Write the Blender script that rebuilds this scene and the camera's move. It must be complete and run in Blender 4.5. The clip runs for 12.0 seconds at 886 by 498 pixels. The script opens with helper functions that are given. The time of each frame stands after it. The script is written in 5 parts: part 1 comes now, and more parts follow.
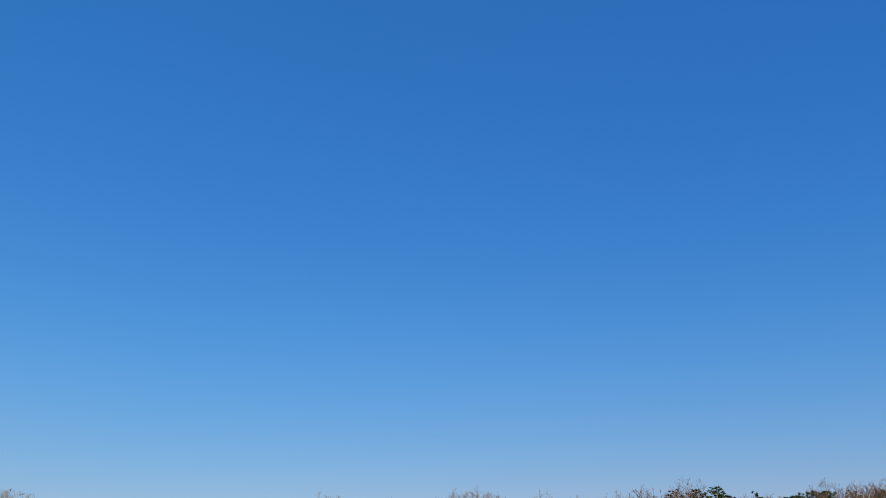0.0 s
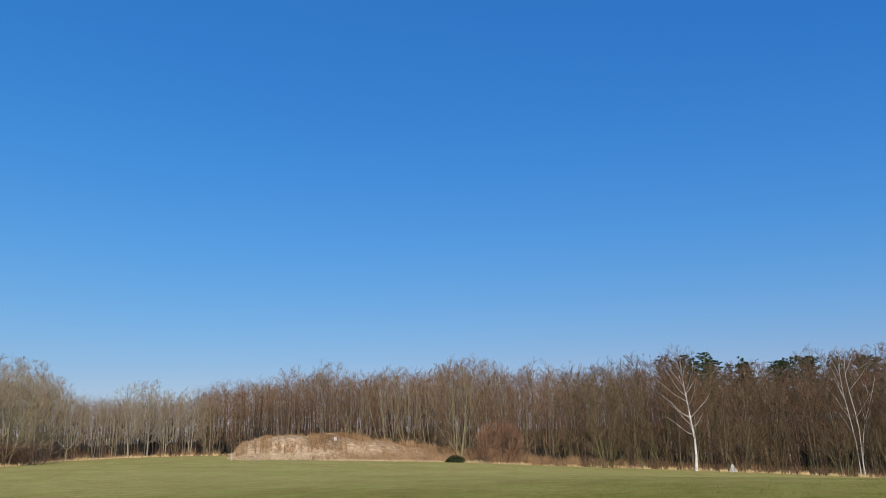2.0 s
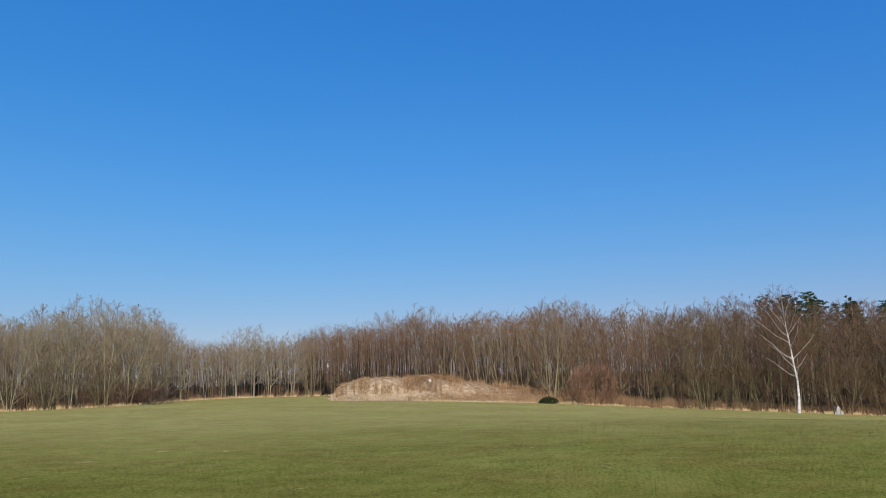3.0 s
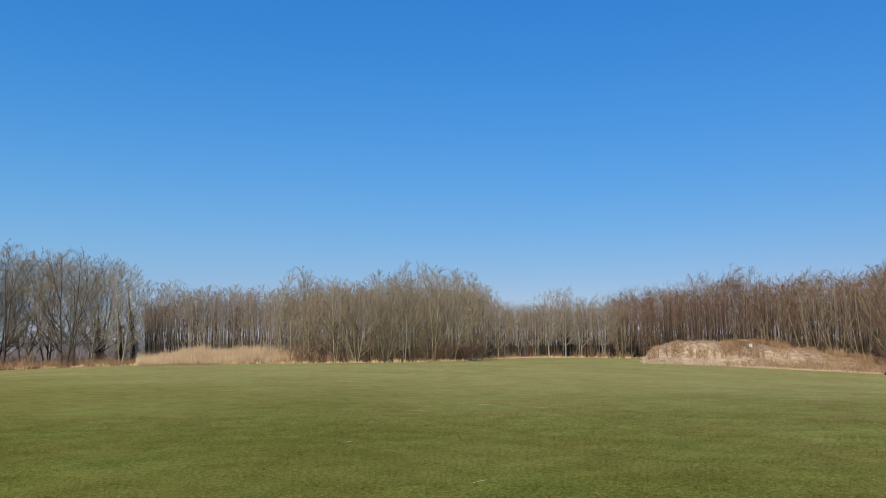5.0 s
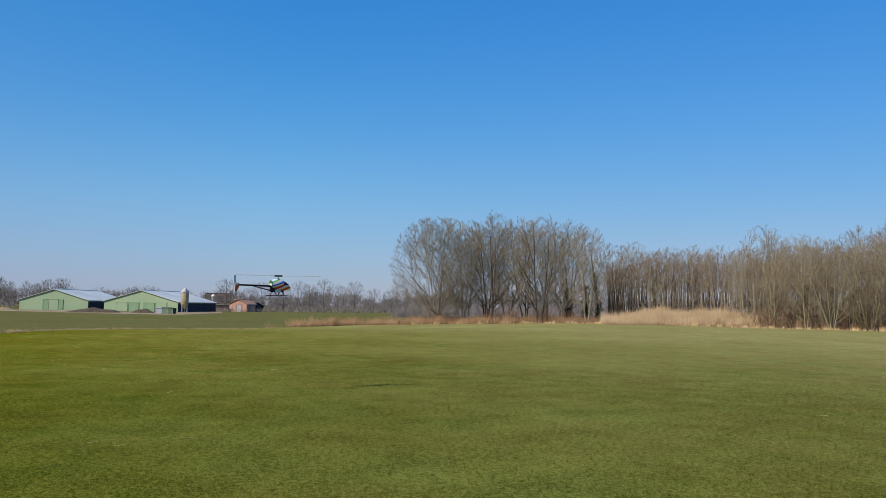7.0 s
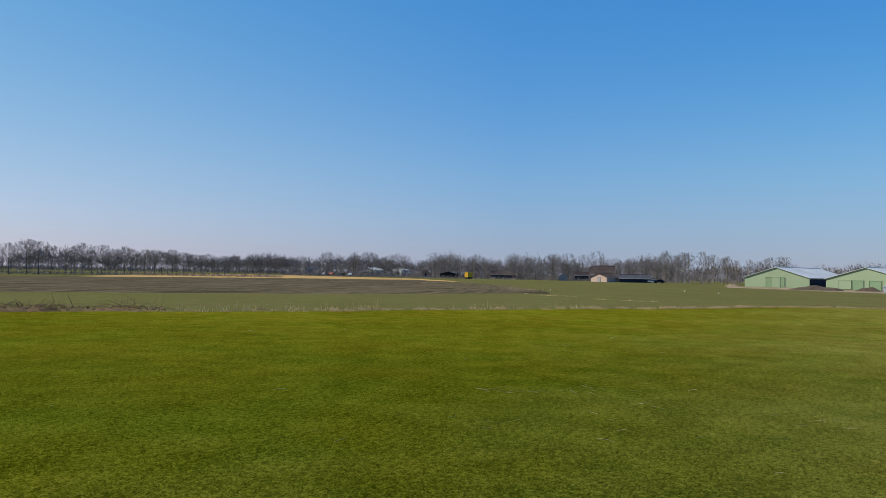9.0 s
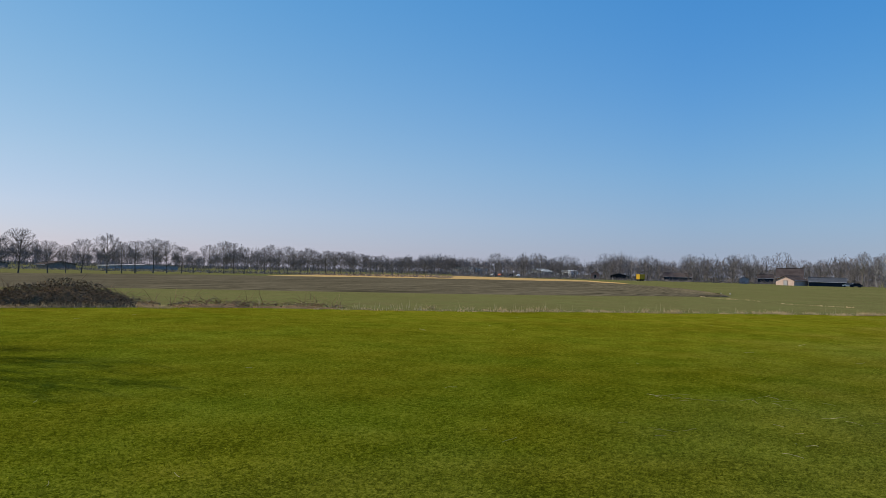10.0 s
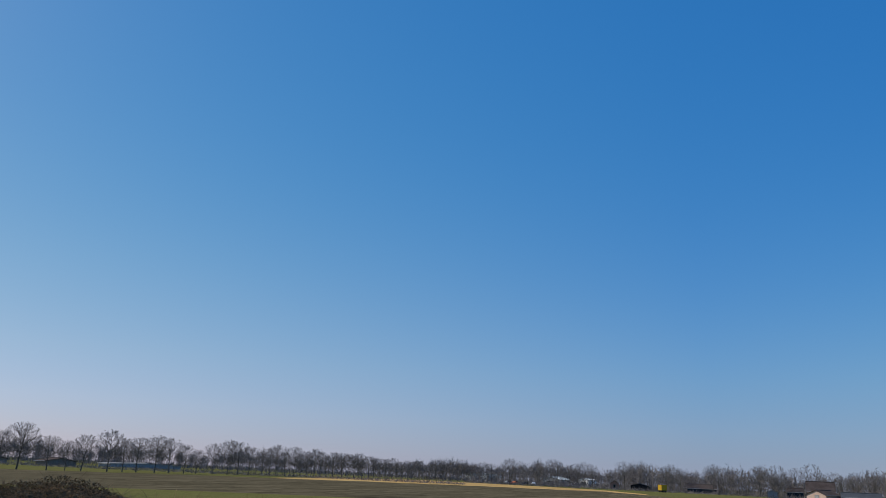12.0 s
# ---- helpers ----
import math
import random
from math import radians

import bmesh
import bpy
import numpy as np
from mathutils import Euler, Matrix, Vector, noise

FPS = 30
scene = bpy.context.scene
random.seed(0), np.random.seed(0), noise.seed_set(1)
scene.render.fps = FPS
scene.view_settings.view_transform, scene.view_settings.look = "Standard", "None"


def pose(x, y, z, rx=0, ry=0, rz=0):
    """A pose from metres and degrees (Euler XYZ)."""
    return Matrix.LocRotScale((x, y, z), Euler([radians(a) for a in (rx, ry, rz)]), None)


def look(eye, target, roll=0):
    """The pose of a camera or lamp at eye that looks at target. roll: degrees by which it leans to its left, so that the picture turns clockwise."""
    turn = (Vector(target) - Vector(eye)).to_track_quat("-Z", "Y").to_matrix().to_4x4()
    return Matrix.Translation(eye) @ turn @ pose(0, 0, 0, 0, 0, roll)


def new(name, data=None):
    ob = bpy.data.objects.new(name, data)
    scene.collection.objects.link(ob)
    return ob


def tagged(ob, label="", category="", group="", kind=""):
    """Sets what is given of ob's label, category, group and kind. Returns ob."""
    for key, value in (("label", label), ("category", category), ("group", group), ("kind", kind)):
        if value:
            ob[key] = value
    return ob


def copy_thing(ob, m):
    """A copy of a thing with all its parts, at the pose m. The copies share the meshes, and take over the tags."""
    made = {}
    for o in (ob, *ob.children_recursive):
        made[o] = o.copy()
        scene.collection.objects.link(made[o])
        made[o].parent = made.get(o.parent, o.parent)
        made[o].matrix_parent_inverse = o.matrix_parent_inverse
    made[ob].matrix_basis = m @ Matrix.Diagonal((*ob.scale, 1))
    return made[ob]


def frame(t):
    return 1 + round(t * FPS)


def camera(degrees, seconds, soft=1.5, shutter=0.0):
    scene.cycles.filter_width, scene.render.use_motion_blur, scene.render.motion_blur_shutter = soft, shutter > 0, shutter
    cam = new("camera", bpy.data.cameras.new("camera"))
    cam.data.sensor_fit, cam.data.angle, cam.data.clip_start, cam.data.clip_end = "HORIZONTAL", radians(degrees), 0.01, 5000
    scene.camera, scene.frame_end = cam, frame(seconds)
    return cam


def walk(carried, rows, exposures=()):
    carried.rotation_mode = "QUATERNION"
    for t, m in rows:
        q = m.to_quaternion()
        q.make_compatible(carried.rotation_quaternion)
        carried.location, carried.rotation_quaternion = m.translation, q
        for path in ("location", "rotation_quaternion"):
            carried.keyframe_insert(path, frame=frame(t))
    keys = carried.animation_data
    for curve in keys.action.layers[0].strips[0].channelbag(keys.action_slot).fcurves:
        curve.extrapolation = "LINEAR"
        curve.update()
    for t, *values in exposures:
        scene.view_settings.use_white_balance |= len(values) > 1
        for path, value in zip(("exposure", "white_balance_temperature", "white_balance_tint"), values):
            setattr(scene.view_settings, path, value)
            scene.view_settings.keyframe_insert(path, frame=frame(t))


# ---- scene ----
import itertools

cam = camera(60.6, 12.0, 0.6)
EYE = 1.6
# seconds, yaw, pitch, roll of the turning camera
ROWS = [
    (0.0, -0.75, 23.15, -2.10), (0.5, -0.69, 18.70, -2.09), (1.0, -0.82, 15.58, -2.33), (1.5, -0.93, 13.52, -2.07),
    (2.0, -0.57, 13.56, -2.17), (2.5, 0.16, 11.85, -2.34), (3.0, 6.46, 9.60, -2.18), (3.2, 9.08, 9.02, -2.00),
    (4.8, 26.63, 7.45, -0.82), (5.0, 29.65, 7.33, -0.71), (5.5, 38.80, 5.75, -0.18), (6.0, 47.74, 4.71, -0.16),
    (6.5, 53.17, 4.62, 0.24), (7.0, 63.34, 4.38, 0.91), (7.2, 69.58, 4.21, 1.04), (7.5, 78.36, 3.87, 1.09),
    (7.7, 84.30, 3.55, 1.28), (9.3, 119.41, 1.64, 0.92), (9.5, 122.58, 1.61, 0.89), (10.0, 126.79, 1.59, 1.38),
    (10.5, 128.79, 1.75, 1.85), (11.0, 132.13, 2.00, 1.40), (11.5, 133.71, 10.22, 1.83), (11.7, 132.89, 14.14, 2.24),
    (12.0, 128.37, 16.60, 2.68),
]
walk(cam, [(t, pose(0, 0, EYE, 90 + p, 0, y) @ pose(0, 0, 0, 0, 0, r)) for t, y, p, r in ROWS], [(0.0, 0.0, 7000, 11), (1.5, 0.0, 6800, 10), (3.0, 0.0, 6500, 10), (7.5, 0.0, 6500, 10), (9.5, 0.0, 6800, 10), (11.0, 0.0, 6850, 10), (11.6, -0.1, 6800, 10), (12.0, -0.28, 6550, 10)])

# ---- light ----
SUN_ELEVATION, SUN_TURN = 40.0, 170.0
world = bpy.data.worlds.new("world")
scene.world = world
world.use_nodes = True
sky = world.node_tree.nodes.new("ShaderNodeTexSky")
sky.sky_type, sky.sun_disc = "NISHITA", False
sky.sun_elevation, sky.sun_rotation = radians(SUN_ELEVATION), radians(SUN_TURN)
sky.altitude, sky.air_density, sky.dust_density, sky.ozone_density = 0, 1.0, 0.3, 2.5
back = world.node_tree.nodes["Background"]
sky_nodes, sky_links = world.node_tree.nodes, world.node_tree.links
tint = sky_nodes.new("ShaderNodeMix")
tint.data_type, tint.blend_type = "RGBA", "MULTIPLY"
tint.inputs["Factor"].default_value = 1.0
deep = sky_nodes.new("ShaderNodeHueSaturation")
deep.inputs["Saturation"].default_value = 1.36
sky_links.new(sky.outputs[0], deep.inputs["Color"])
sky_links.new(deep.outputs[0], tint.inputs["A"])
tint.inputs["B"].default_value = (1.0, 0.99, 1.0, 1)
haze = sky_nodes.new("ShaderNodeMix")
haze.data_type = "RGBA"
haze.inputs["Factor"].default_value = 0.45
sky_links.new(tint.outputs["Result"], haze.inputs["A"])
haze.inputs["B"].default_value = (0.45, 2.45, 7.15, 1)
# the air is brighter and paler towards the south-west, most of all low down
place = sky_nodes.new("ShaderNodeTexCoord")
toward = sky_nodes.new("ShaderNodeVectorMath")
toward.operation = "DOT_PRODUCT"
toward.inputs[1].default_value = (-0.94, -0.34, 0)
sky_links.new(place.outputs["Generated"], toward.inputs[0])


def sky_math(operation, a, b, clamp=False):
    node = sky_nodes.new("ShaderNodeMath")
    node.operation, node.use_clamp = operation, clamp
    for socket, value in zip(node.inputs, (a, b)):
        if isinstance(value, (int, float)):
            socket.default_value = value
        else:
            sky_links.new(value, socket)
    return node.outputs[0]


height_of = sky_nodes.new("ShaderNodeSeparateXYZ")
sky_links.new(place.outputs["Generated"], height_of.inputs[0])
low_air = sky_math("POWER", sky_math("SUBTRACT", 1.0, height_of.outputs[2], True), 6.0)
glow = sky_math("MULTIPLY", sky_math("MULTIPLY", toward.outputs["Value"], 0.52, True), low_air)
pale_air = sky_nodes.new("ShaderNodeMix")
pale_air.data_type = "RGBA"
sky_links.new(glow, pale_air.inputs["Factor"])
sky_links.new(haze.outputs["Result"], pale_air.inputs["A"])
pale_air.inputs["B"].default_value = (3.75, 3.8, 4.6, 1)
gain = sky_nodes.new("ShaderNodeVectorMath")
gain.operation = "MULTIPLY_ADD"
sky_links.new(toward.outputs["Value"], gain.inputs[0])
gain.inputs[1].default_value, gain.inputs[2].default_value = (0.11, 0.13, 0.06), (1, 1, 1)
brighter = sky_nodes.new("ShaderNodeVectorMath")
brighter.operation = "MULTIPLY"
sky_links.new(pale_air.outputs["Result"], brighter.inputs[0])
sky_links.new(gain.outputs[0], brighter.inputs[1])
# the air's colour by height, from the side away from the sun round to the sunny side
AIR = [(-0.95, ((0.94, 0.85, 0.87), (0.957, 0.835, 0.844), (1.09, 0.995, 0.914), (1.15, 1.14, 1.07), (0.92, 1.05, 1.11), (0.82, 0.95, 1.05))),
       (-0.4, ((0.86, 0.86, 0.94), (0.85, 0.9, 0.97), (1.03, 1.14, 1.06), (0.83, 1.12, 1.1), (0.64, 0.97, 1.08), (0.55, 0.88, 1.02))),
       (0.15, ((0.78, 0.79, 0.93), (0.77, 0.83, 0.95), (0.83, 0.97, 1.0), (0.77, 0.96, 1.015), (0.8, 0.98, 1.0), (0.75, 0.95, 1.0))),
       (0.85, ((1.05, 0.935, 1.04), (1.12, 0.97, 1.016), (1.36, 1.08, 0.923), (1.49, 1.16, 0.9), (1.3, 1.117, 0.926), (1.2, 1.05, 0.93)))]
sunward = sky_nodes.new("ShaderNodeVectorMath")
sunward.operation = "DOT_PRODUCT"
sunward.inputs[1].default_value = (math.sin(radians(SUN_TURN)), math.cos(radians(SUN_TURN)), 0)
sky_links.new(place.outputs["Generated"], sunward.inputs[0])
air = None
for side, colours in AIR:
    ramp = sky_nodes.new("ShaderNodeValToRGB")
    while len(ramp.color_ramp.elements) < len(colours):
        ramp.color_ramp.elements.new(0.5)
    for e, at, c in zip(ramp.color_ramp.elements, (0.0, 0.06, 0.13, 0.24, 0.4, 0.62), colours):
        e.position, e.color = at, (c[0] / 2, c[1] / 2, c[2] / 2, 1)
    ramp.color_ramp.interpolation = "B_SPLINE"
    sky_links.new(height_of.outputs[2], ramp.inputs[0])
    if air:
        blend = sky_nodes.new("ShaderNodeMix")
        blend.data_type = "RGBA"
        sky_links.new(sky_math("DIVIDE", sky_math("SUBTRACT", sunward.outputs["Value"], last_side), side - last_side, True), blend.inputs["Factor"])
        sky_links.new(air, blend.inputs["A"])
        sky_links.new(ramp.outputs[0], blend.inputs["B"])
        air = blend.outputs["Result"]
    else:
        air = ramp.outputs[0]
    last_side = side
coloured = sky_nodes.new("ShaderNodeVectorMath")
coloured.operation = "MULTIPLY"
sky_links.new(brighter.outputs[0], coloured.inputs[0])
sky_links.new(air, coloured.inputs[1])
doubled = sky_nodes.new("ShaderNodeVectorMath")
doubled.operation = "SCALE"
doubled.inputs["Scale"].default_value = 2.0
sky_links.new(coloured.outputs[0], doubled.inputs[0])
sky_links.new(doubled.outputs[0], back.inputs[0])
back.inputs[1].default_value = 0.11
sun_way = Vector((math.sin(radians(SUN_TURN)) * math.cos(radians(SUN_ELEVATION)), math.cos(radians(SUN_TURN)) * math.cos(radians(SUN_ELEVATION)), math.sin(radians(SUN_ELEVATION))))
sun = new("sun", bpy.data.lights.new("sun", "SUN"))
sun.data.energy, sun.data.angle, sun.data.color = 4.9, radians(0.53), (1.0, 0.94, 0.84)
sun.matrix_world = look(sun_way * 200, (0, 0, 0))
scene.view_settings.exposure = 0.0


# ---- materials ----
def ramp_of(nodes, stops):
    node = nodes.new("ShaderNodeValToRGB")
    while len(node.color_ramp.elements) < len(stops):
        node.color_ramp.elements.new(0.5)
    for e, (at, c) in zip(node.color_ramp.elements, stops):
        e.position, e.color = at, (*c, 1)
    return node


def material(name, low, high, scale=4.0, fine=40.0, rough=0.85, bump=0.3, vary=0.0, metal=0.0, through_light=0.0, detail=6.0, spec=0.1, stretch=(1, 1, 1), turn=0.0):
    """Two scales of noise between two colours, with relief; vary: brightness by object or by island."""
    m = bpy.data.materials.new(name)
    m.use_nodes = True
    n, l = m.node_tree.nodes, m.node_tree.links
    b = n["Principled BSDF"]
    co = n.new("ShaderNodeTexCoord")
    mp = n.new("ShaderNodeMapping")
    mp.inputs["Scale"].default_value, mp.inputs["Rotation"].default_value = stretch, (0, 0, radians(turn))
    l.new(co.outputs["Object"], mp.inputs[0])
    a = n.new("ShaderNodeTexNoise")
    a.inputs["Scale"].default_value, a.inputs["Detail"].default_value = scale, detail
    f = n.new("ShaderNodeTexNoise")
    f.inputs["Scale"].default_value, f.inputs["Detail"].default_value = fine, 4
    l.new(mp.outputs[0], a.inputs[0])
    l.new(mp.outputs[0], f.inputs[0])
    mix = n.new("ShaderNodeMath")
    mix.operation = "MULTIPLY_ADD"
    l.new(f.outputs[0], mix.inputs[0])
    mix.inputs[1].default_value = 0.5
    half = n.new("ShaderNodeMath")
    half.operation = "MULTIPLY"
    half.inputs[1].default_value = 0.5
    l.new(a.outputs[0], half.inputs[0])
    l.new(half.outputs[0], mix.inputs[2])
    r = ramp_of(n, [(0.36, low), (0.64, high)])
    l.new(mix.outputs[0], r.inputs[0])
    out = r.outputs[0]
    if vary:
        info, geo = n.new("ShaderNodeObjectInfo"), n.new("ShaderNodeNewGeometry")
        add = n.new("ShaderNodeMath")
        add.operation = "ADD"
        l.new(info.outputs["Random"], add.inputs[0])
        l.new(geo.outputs["Random Per Island"], add.inputs[1])
        rng = n.new("ShaderNodeMapRange")
        rng.inputs["From Max"].default_value = 2.0
        rng.inputs["To Min"].default_value, rng.inputs["To Max"].default_value = 1 - vary, 1 + vary
        l.new(add.outputs[0], rng.inputs[0])
        hsv = n.new("ShaderNodeHueSaturation")
        l.new(rng.outputs[0], hsv.inputs["Value"])
        l.new(out, hsv.inputs["Color"])
        out = hsv.outputs[0]
    l.new(out, b.inputs["Base Color"])
    b.inputs["Roughness"].default_value, b.inputs["Metallic"].default_value = rough, metal
    b.inputs["Specular IOR Level"].default_value = spec
    if bump:
        bp = n.new("ShaderNodeBump")
        bp.inputs["Strength"].default_value, bp.inputs["Distance"].default_value = bump, 0.02
        l.new(mix.outputs[0], bp.inputs["Height"])
        l.new(bp.outputs[0], b.inputs["Normal"])
    if through_light:
        tr, ms = n.new("ShaderNodeBsdfTranslucent"), n.new("ShaderNodeMixShader")
        l.new(out, tr.inputs[0])
        ms.inputs[0].default_value = through_light
        l.new(b.outputs[0], ms.inputs[1])
        l.new(tr.outputs[0], ms.inputs[2])
        l.new(ms.outputs[0], n["Material Output"].inputs[0])
    return m


def turf(name, dark, mid, pale, patch=0.12, dry=None, leaf=0.0):
    """Mown or sown grass: broad patches, mottling and fine blades; dry: the colours of its drier northern part."""
    m = bpy.data.materials.new(name)
    m.use_nodes = True
    n, l = m.node_tree.nodes, m.node_tree.links
    b = n["Principled BSDF"]
    co = n.new("ShaderNodeTexCoord")
    noises = []
    for sc, det in ((patch, 5), (1.3, 6), (15.0, 4), (48.0, 4)):
        t = n.new("ShaderNodeTexNoise")
        t.inputs["Scale"].default_value, t.inputs["Detail"].default_value, t.inputs["Roughness"].default_value = sc, det, 0.65
        l.new(co.outputs["Object"], t.inputs[0])
        noises.append(t)
    total = None
    for t, w in zip(noises, (0.11, 0.15, 0.3, 0.44)):
        k = n.new("ShaderNodeMath")
        k.operation = "MULTIPLY_ADD"
        k.inputs[1].default_value = w
        l.new(t.outputs[0], k.inputs[0])
        if total:
            l.new(total, k.inputs[2])
        else:
            k.inputs[2].default_value = 0
        total = k.outputs[0]
    r = ramp_of(n, [(0.44, dark), (0.5, mid), (0.57, pale)])
    l.new(total, r.inputs[0])
    out = r.outputs[0]
    if dry:
        out = drier(n, l, co, noises[0], total, out, dry)
    hue, shade = n.new("ShaderNodeMapRange"), n.new("ShaderNodeHueSaturation")
    hue.inputs["From Min"].default_value, hue.inputs["From Max"].default_value = 0.35, 0.65
    hue.inputs["To Min"].default_value, hue.inputs["To Max"].default_value = 0.486, 0.514
    between = n.new("ShaderNodeTexNoise")
    between.inputs["Scale"].default_value, between.inputs["Detail"].default_value = 0.45, 5
    l.new(co.outputs["Object"], between.inputs[0])
    l.new(between.outputs[0], hue.inputs[0])
    l.new(hue.outputs[0], shade.inputs["Hue"])
    l.new(out, shade.inputs["Color"])
    out = shade.outputs[0]
    if leaf:
        geo, hsv, rng = n.new("ShaderNodeNewGeometry"), n.new("ShaderNodeHueSaturation"), n.new("ShaderNodeMapRange")
        rng.inputs["To Min"].default_value, rng.inputs["To Max"].default_value = 0.66, 1.45
        l.new(geo.outputs["Random Per Island"], rng.inputs[0])
        l.new(rng.outputs[0], hsv.inputs["Value"])
        l.new(out, hsv.inputs["Color"])
        out = hsv.outputs[0]
        tr, ms = n.new("ShaderNodeBsdfTranslucent"), n.new("ShaderNodeMixShader")
        l.new(out, tr.inputs[0])
        ms.inputs[0].default_value = leaf
        l.new(b.outputs[0], ms.inputs[1])
        l.new(tr.outputs[0], ms.inputs[2])
        l.new(ms.outputs[0], n["Material Output"].inputs[0])
    l.new(out, b.inputs["Base Color"])
    b.inputs["Roughness"].default_value, b.inputs["Specular IOR Level"].default_value = 0.95, 0.0
    if leaf:
        return m
    bp = n.new("ShaderNodeBump")
    bp.inputs["Strength"].default_value, bp.inputs["Distance"].default_value = 0.6, 0.03
    l.new(total, bp.inputs["Height"])
    l.new(bp.outputs[0], b.inputs["Normal"])
    return m


def drier(n, l, co, broad, total, lush, dry):
    """Blends towards drier grass in the north of the field; lush colours turn paler towards the west."""
    sep = n.new("ShaderNodeSeparateXYZ")
    l.new(co.outputs["Object"], sep.inputs[0])
    wave = n.new("ShaderNodeMath")
    wave.operation = "MULTIPLY_ADD"
    wave.inputs[1].default_value = 16.0
    l.new(broad.outputs[0], wave.inputs[0])
    l.new(sep.outputs[1], wave.inputs[2])
    rng = n.new("ShaderNodeMapRange")
    rng.inputs["From Min"].default_value, rng.inputs["From Max"].default_value = 3.0, 46.0
    l.new(wave.outputs[0], rng.inputs[0])
    r = ramp_of(n, [(0.44, dry[0]), (0.5, dry[1]), (0.57, dry[2])])
    l.new(total, r.inputs[0])
    # lush colours are multiplied paler between 9 and 28 m westwards
    west, worn = n.new("ShaderNodeVectorMath"), n.new("ShaderNodeMapRange")
    west.operation = "DOT_PRODUCT"
    west.inputs[1].default_value = (-0.906, -0.42, 0)
    l.new(co.outputs["Object"], west.inputs[0])
    l.new(west.outputs["Value"], worn.inputs[0])
    worn.inputs["From Min"].default_value, worn.inputs["From Max"].default_value = 9.0, 28.0
    edge = n.new("ShaderNodeMix")
    edge.data_type, edge.blend_type = "RGBA", "MULTIPLY"
    edge.inputs["B"].default_value = (1.6, 1.38, 1.5, 1)
    l.new(worn.outputs[0], edge.inputs["Factor"])
    l.new(lush, edge.inputs["A"])
    mx = n.new("ShaderNodeMix")
    mx.data_type = "RGBA"
    l.new(rng.outputs[0], mx.inputs["Factor"])
    l.new(edge.outputs["Result"], mx.inputs["A"])
    l.new(r.outputs[0], mx.inputs["B"])
    return mx.outputs["Result"]


MOWN = turf("mown_grass", (0.03, 0.037, 0.0015), (0.076, 0.089, 0.004), (0.152, 0.158, 0.014), dry=((0.158, 0.147, 0.039), (0.25, 0.223, 0.078), (0.347, 0.298, 0.124)))
PASTURE = turf("pasture", (0.085, 0.085, 0.026), (0.124, 0.12, 0.041), (0.172, 0.156, 0.06), 0.05)
LITTER = material("leaf_litter", (0.11, 0.07, 0.036), (0.25, 0.168, 0.09), 0.8, 14, 0.95, 0.6, spec=0.0)
BLADE = turf("grass_blade", (0.06, 0.074, 0.003), (0.119, 0.14, 0.006), (0.215, 0.224, 0.02), dry=((0.195, 0.18, 0.045), (0.302, 0.271, 0.089), (0.415, 0.354, 0.14)), leaf=0.7)
STRAW = material("straw", (0.4, 0.34, 0.2), (0.6, 0.53, 0.34), 2, 15, 0.8, 0, 0.25, through_light=0.2)
DRY = material("dry_grass", (0.48, 0.34, 0.16), (0.72, 0.54, 0.28), 0.35, 6, 0.85, 0, 0.3, through_light=0.25)
MOUND_RED = material("red_brown_grass", (0.25, 0.135, 0.062), (0.44, 0.262, 0.135), 0.3, 5, 0.85, 0, 0.35, through_light=0.2)
MOUND_GRASS = material("mound_grass", (0.49, 0.34, 0.175), (0.74, 0.555, 0.335), 0.3, 5, 0.85, 0, 0.35, through_light=0.2)
REED = material("dry_reeds", (0.54, 0.375, 0.2), (0.8, 0.585, 0.35), 0.35, 6, 0.85, 0, 0.3, through_light=0.25)
DRY_TAN = material("tan_grass", (0.34, 0.25, 0.12), (0.54, 0.41, 0.22), 0.5, 6, 0.85, 0, 0.3, through_light=0.2)
DRY_RED = material("dry_bramble", (0.24, 0.14, 0.07), (0.43, 0.27, 0.145), 0.5, 6, 0.85, 0, 0.35, through_light=0.15)
BARK = material("bark", (0.17, 0.142, 0.1), (0.34, 0.29, 0.215), 1.5, 18, 0.95, 0.6, 0.2)
BARK_GREEN = material("mossy_bark", (0.18, 0.152, 0.088), (0.36, 0.31, 0.19), 1.2, 14, 0.95, 0.5, 0.2)
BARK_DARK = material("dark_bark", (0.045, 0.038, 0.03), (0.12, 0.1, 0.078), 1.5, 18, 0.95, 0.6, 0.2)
BARK_BROWN = material("brown_bark", (0.11, 0.082, 0.051), (0.225, 0.171, 0.108), 1.5, 18, 0.95, 0.6, 0.2)
# dark brown bark, deepened further to carry the wood's self-shadow in its colour
BARK_OAK = material("shaded_oak_bark", (0.078, 0.058, 0.036), (0.185, 0.142, 0.09), 1.5, 18, 0.95, 0.6, 0.2)
BARK_MOSS = material("green_mossy_bark", (0.1, 0.085, 0.04), (0.21, 0.178, 0.093), 1.2, 14, 0.95, 0.5, 0.2)
BARK_PALE = material("pale_grey_bark", (0.26, 0.24, 0.215), (0.42, 0.39, 0.35), 1.5, 9, 0.9, 0.3)
BARK_FAR = material("grey_brown_bark", (0.09, 0.078, 0.064), (0.17, 0.148, 0.122), 1.2, 10, 0.95, 0.3, 0.2)
SHRUB_RED = material("red_brown_shrub_twigs", (0.19, 0.1, 0.062), (0.34, 0.195, 0.125), 0.4, 5, 0.9, 0, 0.3)
